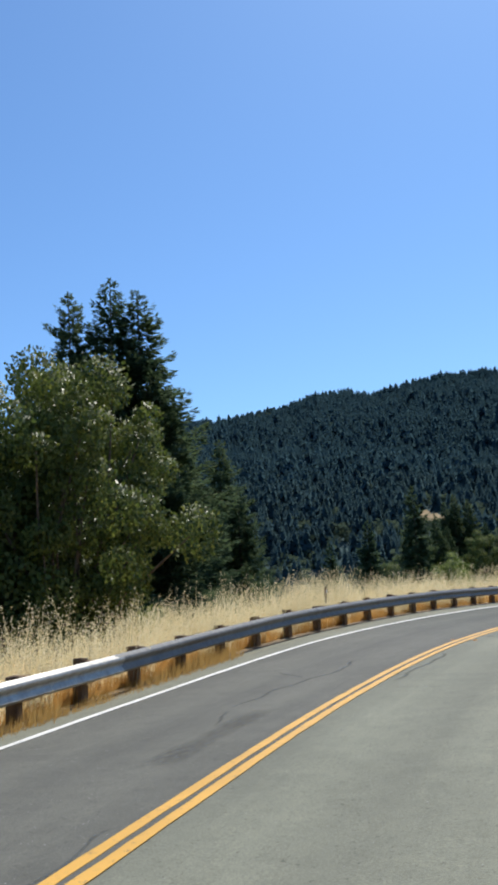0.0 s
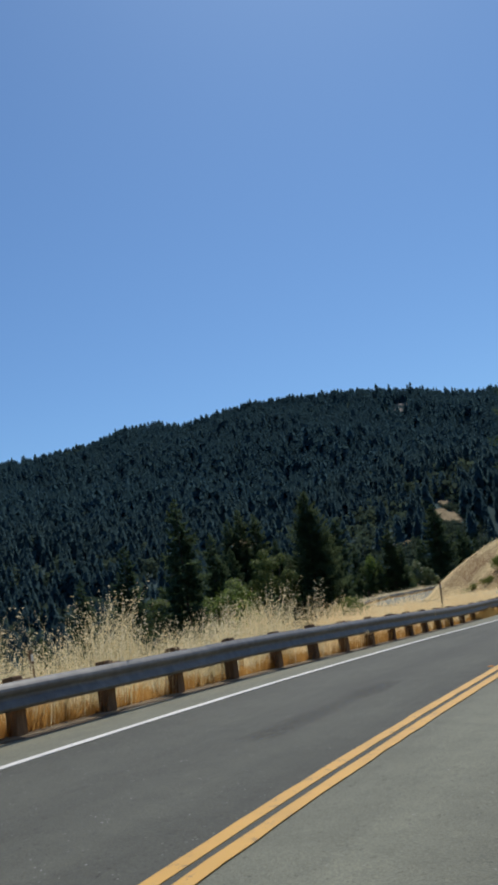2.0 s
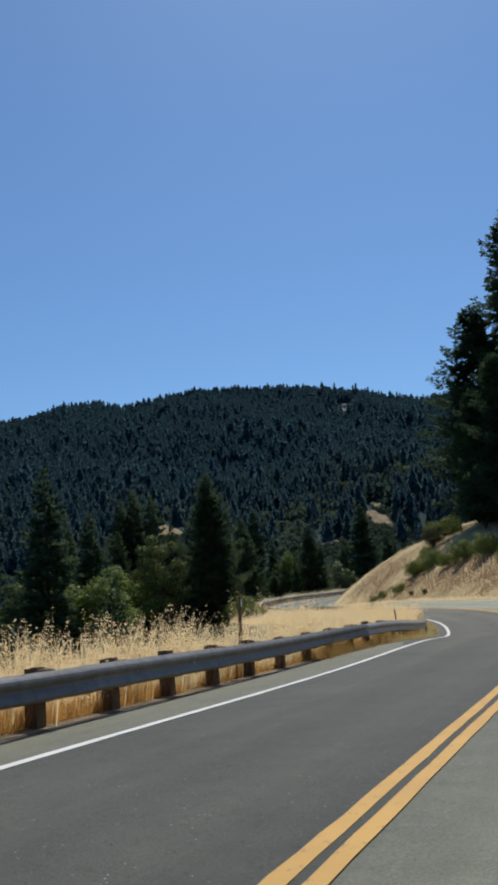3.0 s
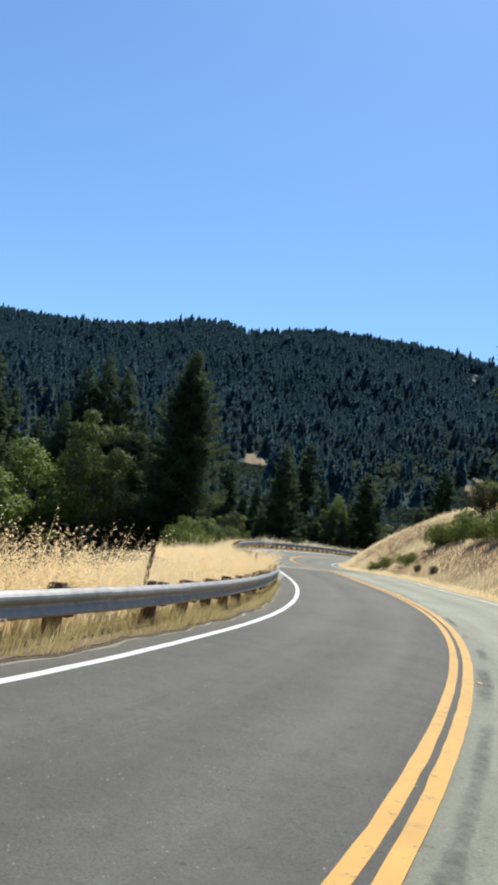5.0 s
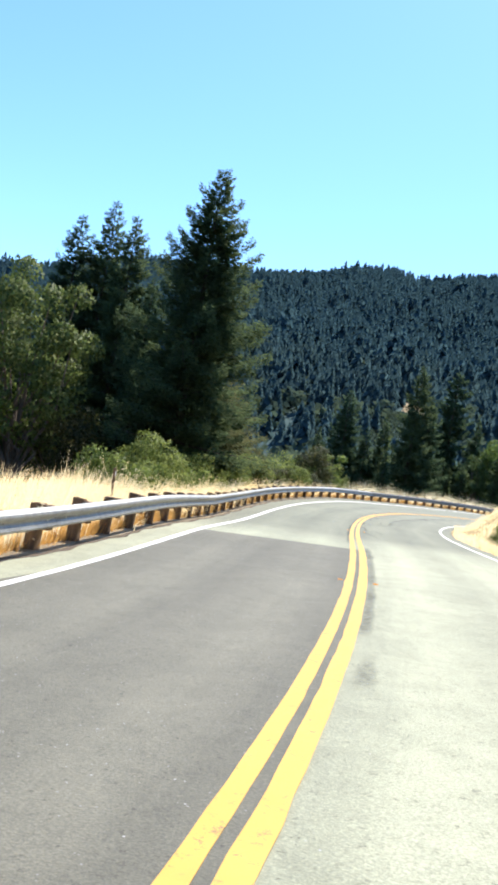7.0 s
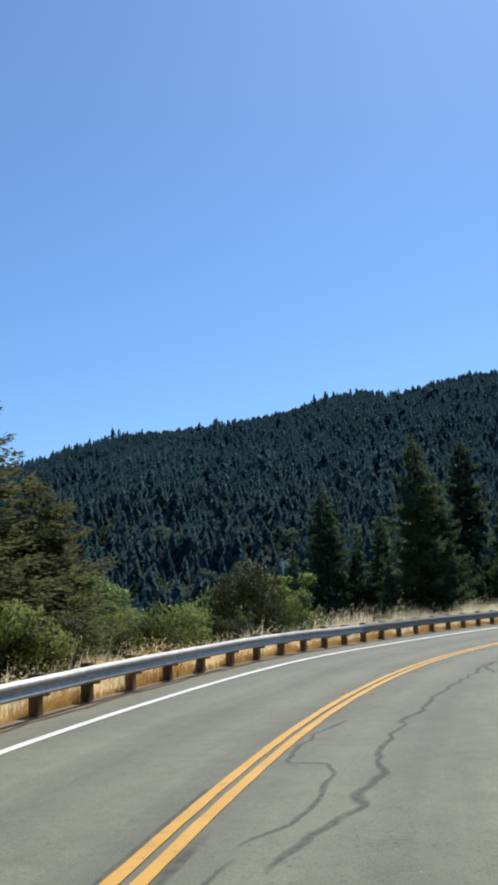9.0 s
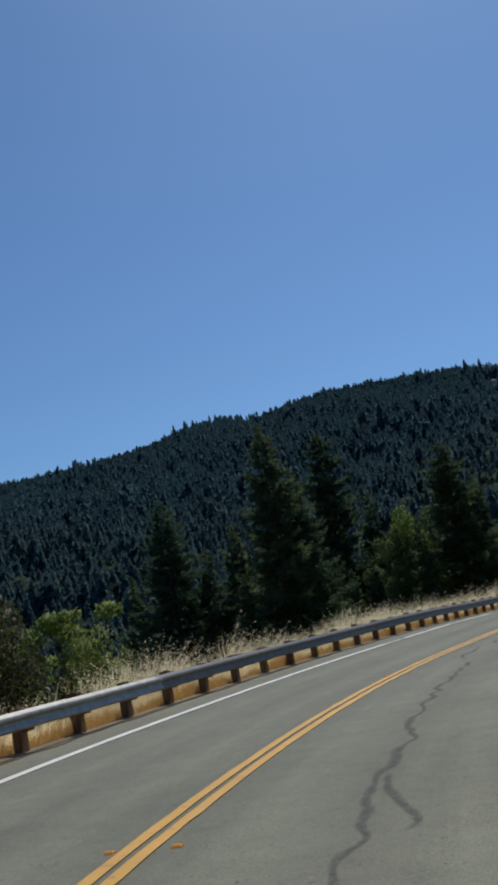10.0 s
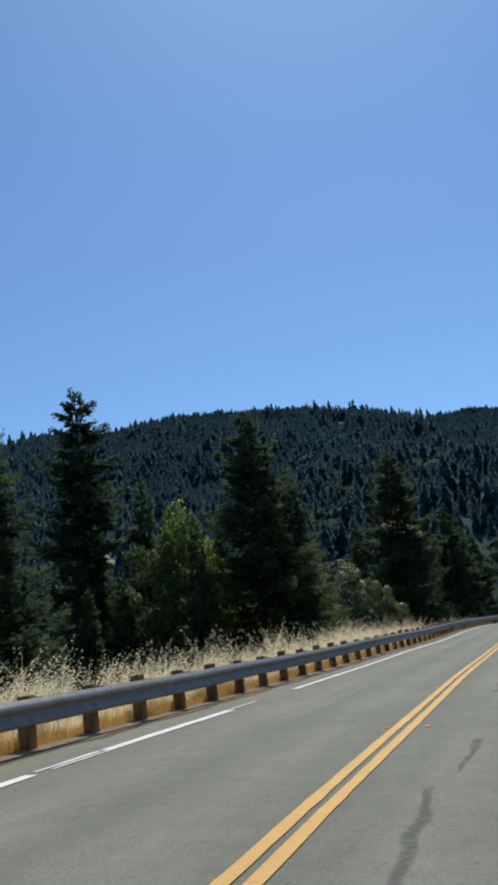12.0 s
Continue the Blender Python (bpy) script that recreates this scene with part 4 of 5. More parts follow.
FIR_PINE = conifer_meshes("pine_thin", 22, 2.8, 15, 0.22, 110, 24000, 0.25, 0.16, 0.34, 0.60, 0.8, 0.18)
CEDAR = conifer_meshes("cedar", 10, 3.3, 16, 0.02, 130, 22000, 0.18, 0.30, 0.40, 0.80, 0.2, needle=M_FIR_OLIVE)
FIR_HUGE = conifer_meshes("fir_huge", 30, 6.6, 17, 0.06, 170, 32000, 0.45, 0.30, 0.26, 0.60, 0.75)

L_FIR = "tall dark green fir standing in the valley below the guardrail"
firs = "valley firs"
for x, y, top, kind, built, turn, wide in (
        # stand beside the start of the drive
        (-16.2, 19.9, 18.0, FIR_NEAR_B, 17, 20, 1.05), (-14.4, 21.6, 19.3, FIR_NEAR_A, 17, 80, 1.05), (-12.9, 22.0, 18.6, FIR_NEAR_B, 17, 140, 1.25), (-11.3, 28.4, 10.9, FIR_NEAR_B, 17, 200, 1.25),
        (-10.4, 36.6, 12.4, FIR_NEAR_A, 17, 310, 1.15), (-9.0, 33.0, 8.6, FIR_NEAR_A, 17, 40, 1.1), (-20, 25.5, 15.5, FIR_NEAR_A, 17, 15, 1.0), (-18, 34, 13.0, FIR_NEAR_B, 17, 75, 1.0),
        # middle of the valley
        (10.1, 106.5, 15.9, FIR_A, 17, 60, 0.95), (3.5, 112, 11.8, FIR_B, 17, 10, 1.0), (-2.5, 119, 9.0, FIR_C, 17, 100, 0.9), (14.5, 116, 12.3, FIR_B, 17, 220, 1.0),
        # stand behind the grassy inside of the bend
        (29.6, 128.5, 17.8, FIR_CLOSE, 17, 130, 1.1), (20.9, 137.4, 17.6, FIR_NEAR_A, 17, 250, 0.9), (18.9, 136.6, 16.1, FIR_NEAR_B, 17, 330, 1.0), (22.9, 135.6, 16.3, FIR_NEAR_B, 17, 90, 1.0),
        (18.1, 130.0, 11.2, FIR_NEAR_A, 17, 30, 0.9), (15.8, 131.8, 9.6, FIR_B, 17, 170, 1.0), (25.4, 133.8, 12.0, FIR_NEAR_A, 17, 280, 0.9), (12.0, 136, 12.5, FIR_A, 17, 190, 1.0),
        (26.5, 137.0, 9.8, FIR_NEAR_B, 17, 25, 1.0),
        # tall group seen through the second half
        (47.2, 200.7, 18.9, FIR_NEAR_B, 17, 70, 1.0), (49.5, 203.4, 15.3, FIR_NEAR_A, 17, 160, 0.95), (54.4, 221.5, 21.7, FIR_PINE, 22, 20, 1.25), (38.1, 202.5, 14.2, FIR_NEAR_A, 17, 200, 1.15),
        (41.2, 201.4, 9.2, FIR_C, 17, 290, 0.85), (43.6, 205.3, 11.4, FIR_C, 17, 350, 0.9), (34.4, 205.0, 8.2, FIR_C, 17, 50, 0.9), (58.9, 223.2, 14.8, FIR_B, 17, 110, 0.85), (56.3, 212.2, 7.2, FIR_C, 17, 80, 0.7),
        (54.2, 212.7, 6.0, FIR_B, 17, 15, 0.9), (65.4, 213.1, 16.9, FIR_THIN, 22, 45, 1.4), (68.3, 215.0, 13.4, FIR_NEAR_A, 17, 230, 0.9), (100.0, 277.6, 27.6, FIR_THIN, 22, 300, 1.35), (108.5, 280.0, 19.0, FIR_A, 17, 20, 0.9),
        (111.5, 283.0, 17.4, FIR_C, 17, 160, 1.0), (95.5, 283.0, 17.9, FIR_C, 17, 260, 0.9), (117.5, 291.0, 15.4, FIR_B, 17, 310, 1.1), (48.5, 215.5, 9.0, FIR_C, 17, 200, 0.8), (60.8, 220.0, 9.0, FIR_C, 17, 120, 0.85),
        (44.0, 196.0, 6.0, FIR_C, 17, 35, 0.9), (50.0, 206.5, 7.5, FIR_A, 17, 75, 0.9), (54.0, 218.5, 8.5, FIR_C, 17, 140, 0.9), (64.5, 222.0, 11.5, FIR_B, 17, 210, 0.9), (70.5, 228.0, 9.5, FIR_C, 17, 330, 0.9), (74.0, 238.0, 9.0, FIR_A, 17, 15, 0.8), (60.7, 209.3, 9.6, FIR_B, 17, 255, 0.85)):
    plant("fir_tree", x, y, top, kind, built, L_FIR, "tree", firs, turn, wide)

FIR_LOW = conifer_meshes("fir_low", 12, 3.3, 18, 0.04, 60, 3200, 0.50, 0.34, 0.3, 0.82)
FIR_LOW_B = conifer_meshes("fir_low_b", 12, 2.8, 19, 0.06, 55, 2900, 0.50, 0.30, 0.3, 0.80)
fill = np.random.RandomState(5)
placed = 0
while placed < 40:
    fs, fo, fh = fill.uniform(-30, 262), fill.uniform(17, 85), fill.uniform(6, 11)
    fx, fy, _ = road_point(fs, fo)
    if wave(fx, fy, 40, 8) < -0.5:
        continue
    fz = float(ground_height(fx, fy))
    plant("fir_tree", fx, fy, min(fz + fh, 2.5 + 0.035 * fo), FIR_LOW if placed % 2 else FIR_LOW_B, 12, "young dark green fir on the wooded valley floor", "tree", firs, fill.uniform(0, 360), fill.uniform(0.85, 1.1))
    placed += 1

for x, y, top, turn, wide in ((62.9, 115.8, 35.7, 0, 1.3), (68.3, 113.0, 47.7, 100, 1.0), (71.0, 108.0, 43, 200, 1.1), (60.0, 113.0, 25, 220, 1.15), (57.8, 108.3, 23, 300, 1.1), (58.8, 103.8, 26, 130, 1.15)):
    plant("tall_fir_tree", x, y, top, FIR_HUGE, 30, "huge dense dark fir on the golden roadside bank", "tree", "bank firs", turn, wide)
for x, y, top, turn, wide in ((29.0, 140.6, 9.3, 20, 1.4), (30.0, 144.6, 6.6, 120, 1.5), (27.4, 137.6, 7.8, 220, 1.4)):
    plant("cedar_tree", x, y, top, CEDAR, 10, "young olive-green cedar behind the guardrail", "tree", "young cedars", turn, wide)

MADRONE = broadleaf_meshes("madrone", 10, 4.9, 31, M_LEAF, 0.125, 60000, 0.06, 110, pad=0.72, skirt=0.16, lobe=(0.11, 0.22), reach=(0.35, 0.97))
MAPLE = broadleaf_meshes("maple", 9, 3.5, 32, M_LEAF_BRIGHT, 0.19, 11500, 0.05, 48, pad=0.7, lobe=(0.17, 0.30), reach=(0.35, 0.94))
ASH = broadleaf_meshes("ash", 9, 3.0, 33, M_ASH, 0.17, 12000, 0.06, 48, pad=0.7, lobe=(0.17, 0.30), reach=(0.35, 0.94))
SHRUB = broadleaf_meshes("shrub", 3, 2.0, 34, M_SHRUB, 0.12, 4500, 0.08, 26, None, 0.85)
MOUND = broadleaf_meshes("mound", 3, 2.3, 36, M_SHRUB, 0.14, 5200, 0.06, 34, None, 0.9, True)
MOUND_B = broadleaf_meshes("mound_b", 3, 1.9, 37, M_SHRUB, 0.13, 4600, 0.06, 24, None, 0.9, True)
SHRUB_DARK = broadleaf_meshes("dark_shrub", 4, 2.3, 35, M_SHRUB_DARK, 0.12, 9000, 0.06, 34, None, 0.9)
WILLOW = broadleaf_meshes("willow", 9, 3.5, 40, M_WILLOW, 0.24, 10000, 0.05, 44, pad=0.75, lobe=(0.17, 0.30), reach=(0.35, 0.94))
SAPLING = broadleaf_meshes("sapling", 5, 1.7, 38, M_LEAF_BRIGHT, 0.13, 3200, 0.05, 18, pad=0.6, lobe=(0.12, 0.26), reach=(0.3, 1.0))
plant("madrone_tree", -12.0, 4.4, 9.9, MADRONE, 10, "rounded broadleaf tree with glossy green leaves in dry grass", "tree", "", 30, 0.78)
plant("madrone_tree", -15.6, 3.0, 9.6, MADRONE, 10, "rounded broadleaf tree with thinner open crown", "tree", "", 160, 0.95)
for x, y, top, me, built, turn, wide, label in (
        (22.6, 122.4, 9.7, ASH, 9, 10, 0.9, "broadleaf tree with grey-green leaves before dark firs"), (17.9, 121.6, 6.6, MAPLE, 9, 80, 1.2, "bright green broadleaf tree before dark firs"),
        (15.0, 110.5, 5.0, MAPLE, 9, 130, 1.3, "low bright green broadleaf tree in the valley"), (61.2, 214.8, 11.7, MAPLE, 9, 50, 0.55, "slender yellow-green broadleaf tree among firs"), (75.5, 255.0, 8.2, WILLOW, 9, 10, 0.85, "pale green leafy tree below dark firs"), (79.6, 254.2, 8.8, WILLOW, 9, 110, 0.85, "pale green leafy tree below dark firs"), (83.4, 253.2, 9.2, WILLOW, 9, 200, 0.85, "pale green leafy tree below dark firs"), (86.9, 252.3, 6.8, WILLOW, 9, 290, 0.7, "pale green leafy tree below dark firs"),
        (58.6, 214.0, 9.2, ASH, 9, 200, 0.8, "grey-green broadleaf tree among firs"), (28.9, 153.2, 4.2, MAPLE, 9, 20, 1.0, "low bright green broadleaf tree behind the guardrail"),
        (36.9, 162.3, 4.8, SAPLING, 5, 260, 1.0, "slender pale-leaved broadleaf tree behind brush"), (69.5, 222, 7.5, ASH, 9, 300, 1.2, "grey-green broadleaf tree among firs"), (8.0, 118.5, 6.0, ASH, 9, 90, 1.3, "grey-green broadleaf tree in the valley")):
    plant("broadleaf_tree", x, y, top, me, built, label, "tree", "", turn, wide)
for x, y, top, me, built, turn, wide, label in (
        (36.6, 152.6, 3.5, SHRUB_DARK, 4, 10, 0.78, "rounded dark brush behind the guardrail"), (38.4, 161.0, 2.4, SHRUB, 3, 70, 0.7, "pale green brush behind the guardrail"),
        (32.9, 158.9, 1.9, SHRUB, 3, 120, 0.9, "olive-green brush behind the guardrail"), (31.0, 157.4, 1.5, SHRUB, 3, 200, 0.9, "olive-green brush behind the guardrail"),
        (33.6, 163.5, 2.6, SHRUB, 3, 250, 0.8, "olive-green brush behind the guardrail"), (31.6, 150.5, 1.7, SHRUB, 3, 300, 0.9, "olive-green brush behind the guardrail"), (34.5, 153.0, 1.0, SHRUB, 3, 30, 0.9, "low olive brush behind the guardrail"),
        (33.3, 129.5, 1.5, SHRUB, 3, 50, 0.9, "yellow-green brush below the fir"), (33.6, 134.0, 1.7, SHRUB, 3, 150, 0.9, "yellow-green brush below the fir"), (36.0, 140.0, 1.6, SHRUB, 3, 210, 0.9, "olive-green brush behind the guardrail"),
        (27.8, 126.0, 2.2, SHRUB_DARK, 4, 10, 0.9, "dark brush below the firs"), (24.5, 124.5, 2.6, SHRUB_DARK, 4, 90, 1.0, "dark brush below the firs"), (-6.2, 12.0, 0.9, SHRUB, 3, 80, 0.9, "green brush in dry grass")):
    plant("brush", x, y, top, me, built, label, "bush", "", turn, wide)
for k, (s, extra, top, wide) in enumerate(((121.5, 4.2, 1.5, 0.9), (124.0, 3.2, 1.2, 1.0), (126.2, 4.4, 1.7, 0.9), (128.6, 3.2, 1.1, 1.0), (130.5, 5.0, 1.9, 0.9), (133.0, 3.6, 1.2, 1.0), (135.4, 5.2, 1.7, 0.9), (138.0, 3.7, 1.1, 1.0),
        (142.6, 3.1, 1.2, 1.0), (145.0, 4.3, 1.5, 0.9), (148.4, 3.3, 1.2, 1.0), (152.0, 4.7, 1.3, 1.0), (156.0, 4.1, 1.2, 1.0))):
    p = road_point(s, float(rail_offset(s)) + extra)
    plant("brush", p[0], p[1], top, SHRUB_DARK if s > 140 else (MOUND, MOUND_B, SHRUB)[k % 3], 4 if s > 140 else 3, "dark olive brush behind the guardrail" if s > 140 else "olive-green brush behind the guardrail", "bush", "roadside brush", 70 * k, wide)
for s, o, tall, me, built, turn in ((125.8, -6.1, 0.9, MOUND, 3, 10), (123.5, -6.5, 1.1, MOUND_B, 3, 60), (119.8, -7.0, 1.3, MOUND, 3, 110), (121.6, -9.6, 1.9, MOUND_B, 3, 160), (119.8, -9.9, 2.2, MOUND, 3, 210), (118.0, -10.4, 2.4, MOUND_B, 3, 260),
        (113.0, -10.3, 1.7, MOUND, 3, 310), (110.0, -10.9, 2.6, MOUND_B, 3, 0), (106.4, -11.2, 2.6, MOUND, 3, 40), (97.2, -9.2, 2.2, MOUND_B, 3, 75), (95.0, -9.6, 2.0, MOUND, 3, 140), (114.5, -6.4, 0.45, SHRUB_DARK, 4, 15), (110.8, -6.4, 0.5, SHRUB_DARK, 4, 95),
        (123.0, -12.3, 2.0, MOUND_B, 3, 30), (131.8, -17.5, 3.4, MOUND, 3, 130), (127.5, -14.5, 2.6, SHRUB_DARK, 4, 220), (103, -13.5, 3.4, SHRUB_DARK, 4, 250)):
    p = road_point(s, o)
    plant("bank_shrub", p[0], p[1], float(ground_height(p[0], p[1])) + tall, me, built, "round olive-green shrub on the golden grass bank", "bush", "bank shrubs", turn, 1.0)


# ---- dry grass ----
def blades(b, out, tall, r, heads, wide, lean, droop):
    """Dry stems bent by a light wind from the left; oats carry spikelets on fine side branches near the top."""
    n = len(b)
    ln = tall[:, None]
    up = np.array([0, 0, 1])
    d = unit(out + np.array([0.75, 0.25, 0]))
    tip = b + up * ln * r.uniform(0.86, 1.0, (n, 1)) + d * ln * lean * r.uniform(0.3, 1.3, (n, 1))
    a = r.uniform(0, 6.28, n)
    w = np.stack([np.cos(a), np.sin(a), np.zeros(n)], 1) * wide * r.uniform(0.6, 1.4, (n, 1))
    if not droop:
        v = np.stack([b - w, b + w, tip], 1).reshape(-1, 3)
        return v, np.arange(n * 3).reshape(-1, 3)
    mid = b + up * ln * 0.6 + d * ln * 0.08
    v = np.stack([b - w, b + w, mid + w * 0.9, mid - w * 0.9, tip], 1).reshape(-1, 3)
    i = np.arange(n)[:, None] * 5
    vs, fs, k = [v], [np.concatenate([i + [0, 1, 2], i + [0, 2, 3], i + [3, 2, 4]], 0)], len(v)
    run = unit(tip - mid)
    for h in range(heads):
        t = 0.20 + 0.85 * r.rand(n, 1)
        spread = 0.008 + 0.030 * np.sin(np.clip(t, 0, 1) * 3.0)
        q = mid * (1 - t) + tip * t + r.normal(0, 1, (n, 3)) * spread + d * spread
        way = unit(r.normal(0, 0.35, (n, 3)) + d * 0.5 + run * 0.5 - up * droop * 0.6)
        L = r.uniform(0.028, 0.056, (n, 1))
        v2, f2 = kites(q, q + way * L, unit(np.cross(way, r.normal(0, 1, (n, 3)))) * L * 0.20)
        vs.append(v2)
        fs.append(f2 + k)
        k += len(v2)
    return np.concatenate(vs), np.concatenate(fs)


def grass_band(name, count, s_range, o_of, tall, seed, mat, label, heads=0, wide=0.008, clump=0.5, lean=0.25, droop=0.0, tussock=0):
    """A band of stems along the road; with tussock, stems rise and fan out from shared roots."""
    r = np.random.RandomState(seed)
    k = max(1, tussock)
    s = r.uniform(s_range[0], s_range[1], count // k)
    p = road_point(s, o_of(s, r))
    keep = r.rand(len(s)) < 1 - clump * (0.5 + 0.5 * wave(p[:, 0], p[:, 1], 2.3, seed)) * (0.6 + 0.4 * wave(p[:, 0], p[:, 1], 8, seed + 1))
    p = np.repeat(p[keep], k, 0)
    n = len(p)
    a = r.uniform(0, 6.28, n)
    out = np.stack([np.cos(a), np.sin(a), np.zeros(n)], 1)
    p = p + out * np.abs(r.normal(0, 0.14 if tussock else 0.06, (n, 1)))
    x, y = p[:, 0], p[:, 1]
    own = np.repeat(r.uniform(0.72, 1.12, n // k), k) if tussock else 1.0
    h = own * tall * (0.66 + 0.20 * wave(x, y, 5.0, seed + 2) + 0.16 * wave(x, y, 1.6, seed + 3)) * r.uniform(0.6, 1.2, n)
    b = np.stack([x, y, ground_height(x, y) - 0.03], 1)
    v, f = blades(b, out, np.clip(h, 0.06, 2.2), r, heads, wide, lean, droop)
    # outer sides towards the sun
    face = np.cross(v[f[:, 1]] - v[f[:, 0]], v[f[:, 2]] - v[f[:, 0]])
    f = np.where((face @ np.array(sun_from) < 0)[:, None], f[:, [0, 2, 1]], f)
    # normals set near upright, so every blade brightens alike whatever its tilt
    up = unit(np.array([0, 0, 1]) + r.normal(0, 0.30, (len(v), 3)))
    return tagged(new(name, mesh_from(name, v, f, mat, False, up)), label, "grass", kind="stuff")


behind = lambda far, near=0.42: (lambda s, r: rail_offset(s) + near + far(s) * r.rand(len(s)) ** 1.3)
L_OATS = "tall pale dry wild oats behind the guardrail"
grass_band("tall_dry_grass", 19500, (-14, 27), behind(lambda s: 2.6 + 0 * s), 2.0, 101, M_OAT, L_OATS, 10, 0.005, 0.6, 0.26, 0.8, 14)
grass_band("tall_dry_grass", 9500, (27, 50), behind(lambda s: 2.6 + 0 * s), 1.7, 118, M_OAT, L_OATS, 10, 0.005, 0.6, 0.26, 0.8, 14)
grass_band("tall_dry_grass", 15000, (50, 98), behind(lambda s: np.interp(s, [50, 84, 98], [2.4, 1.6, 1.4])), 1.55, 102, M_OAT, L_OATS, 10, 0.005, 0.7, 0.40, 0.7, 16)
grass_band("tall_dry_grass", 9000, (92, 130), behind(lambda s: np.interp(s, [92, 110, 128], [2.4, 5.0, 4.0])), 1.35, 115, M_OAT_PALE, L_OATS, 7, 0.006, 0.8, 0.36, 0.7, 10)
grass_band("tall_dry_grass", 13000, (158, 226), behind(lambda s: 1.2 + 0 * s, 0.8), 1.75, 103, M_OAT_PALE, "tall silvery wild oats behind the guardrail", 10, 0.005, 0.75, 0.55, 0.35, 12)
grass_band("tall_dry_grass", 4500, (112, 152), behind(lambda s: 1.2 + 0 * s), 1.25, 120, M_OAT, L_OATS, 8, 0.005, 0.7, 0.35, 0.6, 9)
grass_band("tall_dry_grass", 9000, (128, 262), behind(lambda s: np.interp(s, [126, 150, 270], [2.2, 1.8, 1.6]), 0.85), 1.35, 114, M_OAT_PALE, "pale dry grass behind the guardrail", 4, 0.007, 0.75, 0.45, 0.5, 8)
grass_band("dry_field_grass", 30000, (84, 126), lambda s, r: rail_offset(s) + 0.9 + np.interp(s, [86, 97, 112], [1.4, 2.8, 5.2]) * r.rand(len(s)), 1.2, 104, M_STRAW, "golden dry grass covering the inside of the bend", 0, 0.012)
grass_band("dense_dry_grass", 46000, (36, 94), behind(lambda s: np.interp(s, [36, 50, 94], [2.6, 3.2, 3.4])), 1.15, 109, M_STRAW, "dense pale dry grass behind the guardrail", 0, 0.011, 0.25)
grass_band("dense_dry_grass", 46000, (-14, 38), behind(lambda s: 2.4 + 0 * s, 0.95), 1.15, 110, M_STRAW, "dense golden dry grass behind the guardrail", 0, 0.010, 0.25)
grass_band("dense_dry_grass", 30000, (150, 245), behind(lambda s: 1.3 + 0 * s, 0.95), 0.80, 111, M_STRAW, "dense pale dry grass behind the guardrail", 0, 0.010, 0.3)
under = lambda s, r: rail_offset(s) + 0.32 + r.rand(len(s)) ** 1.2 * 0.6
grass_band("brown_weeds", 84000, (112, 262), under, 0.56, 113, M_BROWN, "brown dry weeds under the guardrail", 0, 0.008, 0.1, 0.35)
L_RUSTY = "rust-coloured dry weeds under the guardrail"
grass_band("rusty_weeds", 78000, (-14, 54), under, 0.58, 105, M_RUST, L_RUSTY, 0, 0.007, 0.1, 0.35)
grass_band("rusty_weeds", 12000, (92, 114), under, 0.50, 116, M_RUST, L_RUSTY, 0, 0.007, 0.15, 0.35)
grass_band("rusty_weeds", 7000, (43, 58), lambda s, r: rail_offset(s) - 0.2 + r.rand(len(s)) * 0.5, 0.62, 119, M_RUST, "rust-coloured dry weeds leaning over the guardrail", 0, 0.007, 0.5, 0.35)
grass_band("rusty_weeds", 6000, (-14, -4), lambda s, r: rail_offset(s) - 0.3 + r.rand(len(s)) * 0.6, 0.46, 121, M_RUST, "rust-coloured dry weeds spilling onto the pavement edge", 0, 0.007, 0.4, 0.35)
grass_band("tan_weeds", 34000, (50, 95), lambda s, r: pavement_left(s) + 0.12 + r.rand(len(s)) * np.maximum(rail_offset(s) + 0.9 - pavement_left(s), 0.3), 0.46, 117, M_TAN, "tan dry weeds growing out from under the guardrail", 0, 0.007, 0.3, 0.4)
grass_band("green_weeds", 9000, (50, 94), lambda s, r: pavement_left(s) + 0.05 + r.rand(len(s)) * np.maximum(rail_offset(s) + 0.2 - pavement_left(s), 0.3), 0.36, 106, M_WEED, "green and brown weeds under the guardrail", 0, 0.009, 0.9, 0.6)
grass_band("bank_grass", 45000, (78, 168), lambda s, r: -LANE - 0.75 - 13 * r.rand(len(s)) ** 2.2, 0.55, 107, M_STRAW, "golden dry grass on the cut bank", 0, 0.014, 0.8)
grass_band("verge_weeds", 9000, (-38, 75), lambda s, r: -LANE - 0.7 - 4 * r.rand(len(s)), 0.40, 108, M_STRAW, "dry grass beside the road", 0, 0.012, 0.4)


# ---- far woods ----
def low_before_openings(x, y):
    """Young growth on the slope just below each bare opening."""
    h = np.ones(np.shape(x))
    for cx, cy, rx, ry in CLEARINGS:
        h = np.where((np.abs(x - cx * y / cy) < rx * 1.4 + 2) & (y < cy + 0.4 * ry) & (y > cy - ry - 90), 0.24, h)
    return h


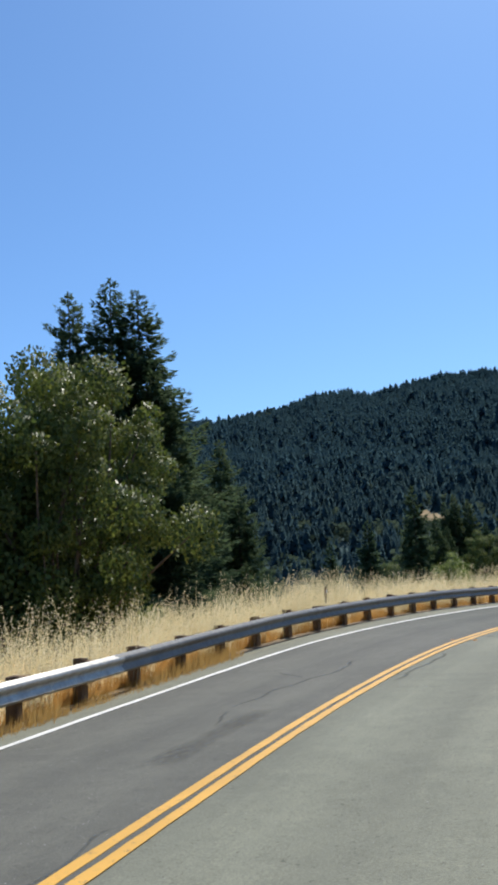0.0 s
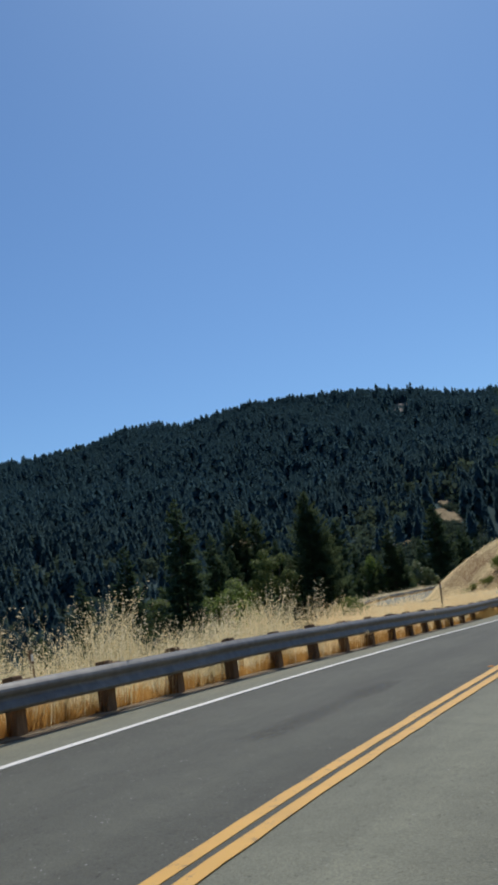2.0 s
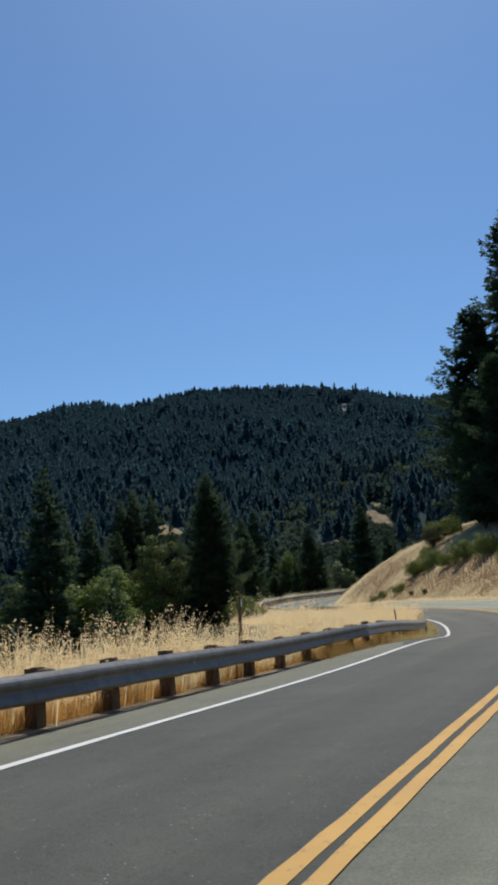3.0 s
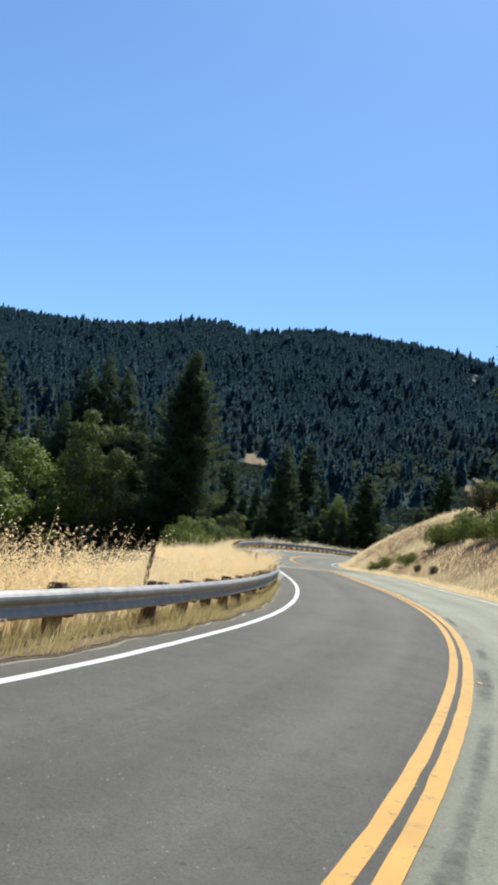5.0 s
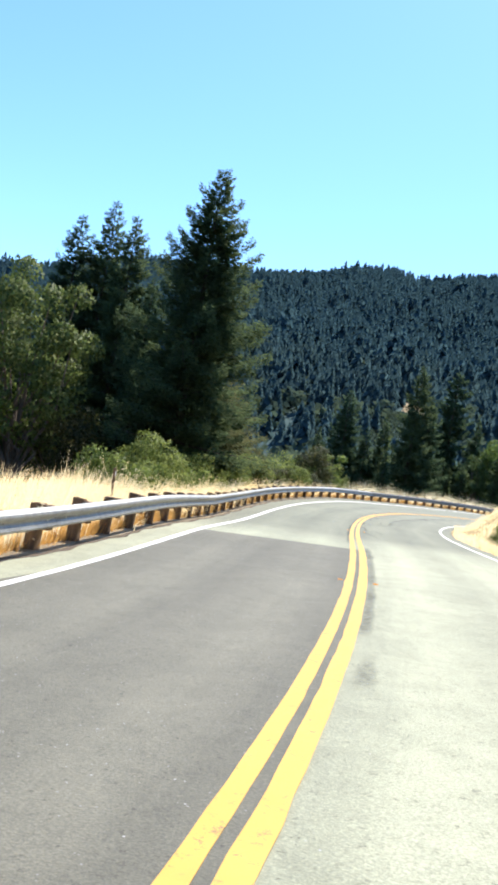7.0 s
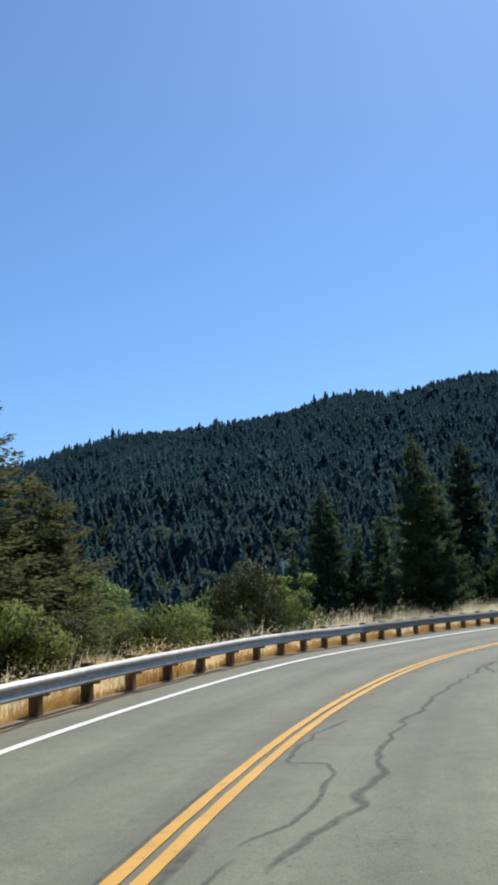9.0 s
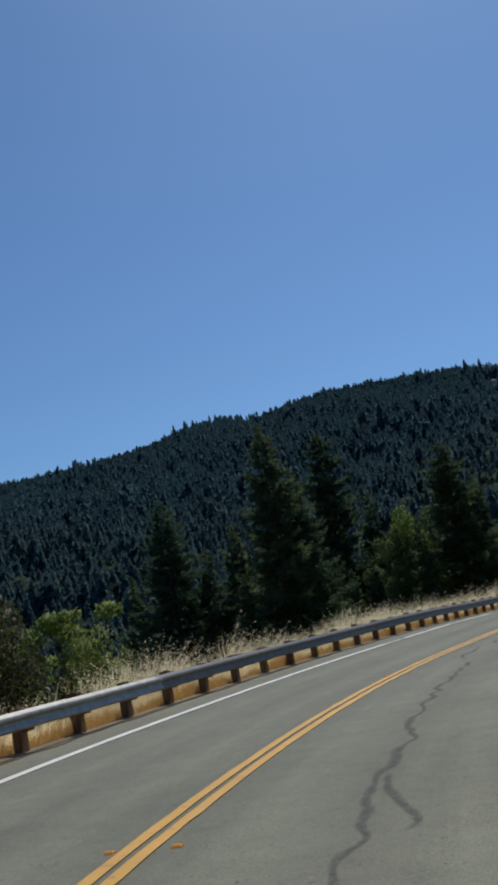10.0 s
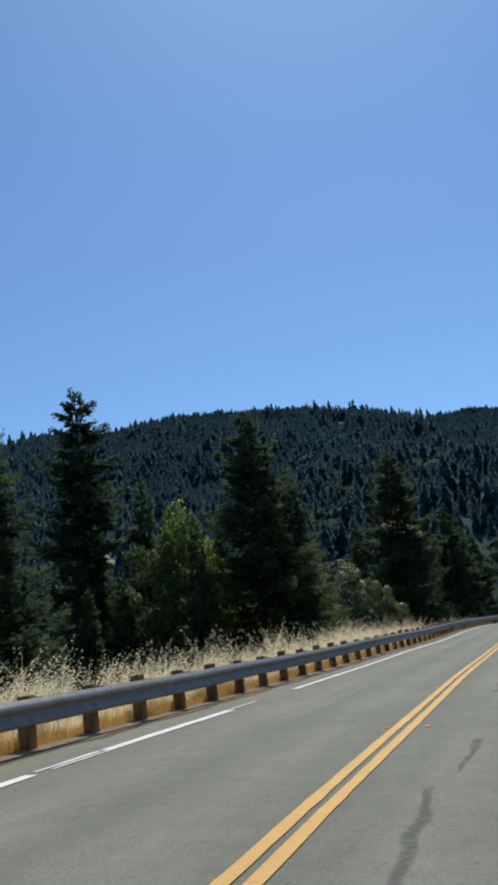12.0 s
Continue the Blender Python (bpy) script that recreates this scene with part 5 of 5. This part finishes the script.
def spires(px, py, pz, H, R, count, r):
    """Far conifers: shelving boughs round a thin axis, shorter towards a sharp tip."""
    k = len(px)
    lean = r.normal(0, 0.015, (k, 2)) * H[:, None]
    axis = lambda u: np.stack([px[:, None] + lean[:, :1] * u, py[:, None] + lean[:, 1:] * u, pz[:, None] + H[:, None] * u], -1)
    u = np.broadcast_to(0.02 + 0.90 * ((np.arange(count) + 0.5) / count) ** 0.95, (k, count)) + r.uniform(-0.03, 0.03, (k, count))
    a = r.uniform(0, 6.28, (k, 1)) + np.arange(count) * 2.4 + r.uniform(-0.5, 0.5, (k, count))
    reach = R[:, None] * (1.03 - u) ** 0.78 * r.uniform(0.7, 1.3, (k, count)) + 0.10 * R[:, None]
    d = np.stack([np.cos(a), np.sin(a), np.zeros((k, count))], -1)
    side = np.stack([-d[..., 1], d[..., 0], r.uniform(-0.2, 0.2, (k, count))], -1) * (reach * r.uniform(0.48, 0.76, (k, count)))[..., None]
    root = axis(u) + np.array([0, 0, 1]) * (0.5 * reach)[..., None] - d * (0.2 * reach)[..., None]
    tip = axis(u) + d * reach[..., None] - np.array([0, 0, 1]) * (reach * r.uniform(0.75, 1.4, (k, count)))[..., None]
    # normals turned mostly up, so near and far sides are lit alike
    out = d * 0.32 + np.array([0, 0, 0.95])
    b = r.uniform(0, 3.14, k)
    crest = np.stack([np.cos(b), np.sin(b), np.zeros(k)], -1) * (0.21 * R)[:, None]
    pile = Pile()
    pile.add(*leaflets(root.reshape(-1, 3), tip.reshape(-1, 3), side.reshape(-1, 3), out.reshape(-1, 3), 0.12))
    low, high = axis(np.full((k, 1), 0.74))[:, 0], axis(np.full((k, 1), 1.0))[:, 0]
    for turn in (crest, np.stack([-crest[:, 1], crest[:, 0], crest[:, 2]], -1)):
        pile.add(*leaflets(low, high, turn, np.broadcast_to(np.array([0.0, -0.5, 0.85]), low.shape), 0.1))
    return pile


def far_woods():
    r = np.random.RandomState(77)
    n = 19000
    y = 300 + (1312 - 300) * r.rand(n) ** 0.85
    x = 10 + 0.06 * y + (y * 0.52 + 70) * r.uniform(-1, 1, n)
    # a close line of trees along the crest
    m = 620
    x = np.concatenate([x, r.uniform(-900, 900, m), r.uniform(-760, -140, 2800)])
    y = np.concatenate([y, np.zeros(m), 1150 + 530 * r.rand(2800)])
    y[n:n + m] = ridge_line(x[n:n + m]) + r.uniform(-10, 14, m)
    # brush below the openings
    for cx, cy, rx, ry in CLEARINGS:
        if cy < 700:
            q = cy - 0.8 * ry - 90 * r.rand(850) ** 1.2
            x = np.concatenate([x, cx * q / cy + (rx * 1.5 + 13) * r.uniform(-1, 1, 850)])
            y = np.concatenate([y, q])
    brush = np.arange(len(x)) >= n + m + 2800
    inside = y < ridge_line(x) + 16
    x, y, brush = x[inside], y[inside], brush[inside]
    keep = (clearing(x, y) < 0.35)
    oak = (r.rand(len(x)) < np.clip(0.85 - (y - 330) / 420, 0.03, 0.7) * (wave(x, y, 90, 22) > -0.1)) | brush
    keep &= ~((y < 380) & (np.abs(x - 70) < 30))
    for name, sel, mat, label in (("conifer_forest", keep & ~oak, M_FAR_HAZE, "dense dark conifer forest covering the mountainside"), ("oak_woods", keep & oak, M_OAKFAR, "pale rounded oaks scattered on the lower slope")):
        px, py = x[sel], y[sel]
        k = len(px)
        pz = ground_height(px, py)
        if name == "conifer_forest":
            # shelving boughs, finer on the nearer slope, shorter towards the crest
            crest = smooth(150, 40, ridge_line(px) - py)
            H = r.uniform(15, 23, k) * (1 - 0.42 * crest) * (1 + 0.22 * (1 - crest) * wave(px, py, 40, 23)) * np.where(r.rand(k) < 0.10 * (1 - crest), 1.22, 1) * low_before_openings(px, py)
            H = np.where(crest > 0.3, np.minimum(H, 11.8 + 2.2 * r.rand(k)) + np.where(r.rand(k) < 0.12, r.uniform(1, 3.5, k), 0), H)
            H *= np.where((py > 1200) & ((np.abs(px - 73) < 13) | (np.abs(px + 152) < 16)), 0.6, 1)
            H *= np.interp(py, [300, 420, 700], [0.55, 0.66, 1])
            R = H * r.uniform(0.21, 0.31, k) * (1 + 0.5 * crest)
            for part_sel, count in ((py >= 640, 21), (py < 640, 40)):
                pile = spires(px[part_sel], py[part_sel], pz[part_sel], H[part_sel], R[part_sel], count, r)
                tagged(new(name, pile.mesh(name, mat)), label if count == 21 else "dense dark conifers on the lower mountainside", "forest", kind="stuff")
            continue
        else:
            lobes = 28
            H = r.uniform(6, 12, k) * np.where(brush[sel], 0.27, low_before_openings(px, py))
            c = np.stack([px, py, pz + H * 0.5], 1)
            w = unit(r.normal(0, 1, (k, lobes, 3)))
            p = c[:, None] + w * (H * 0.5)[:, None, None] * r.uniform(0.6, 1.05, (k, lobes, 1)) * np.array([1.1, 1.1, 0.95])
            way = unit(r.normal(0, 0.8, (k, lobes, 3)) + w * 0.3)
            L = (H * 0.27)[:, None, None] * r.uniform(0.6, 1.2, (k, lobes, 1))
            sd = unit(np.cross(way, w + r.normal(0, 0.3, (k, lobes, 3)))) * L * 0.55
            v, f, w = leaflets((p - way * L / 2).reshape(-1, 3), (p + way * L / 2).reshape(-1, 3), sd.reshape(-1, 3), (w + np.array([0, 0, 0.5])).reshape(-1, 3), 0.25)
            me = mesh_from(name, v, f, mat, False, w)
        tagged(new(name, me), label, "forest", kind="stuff")


far_woods()
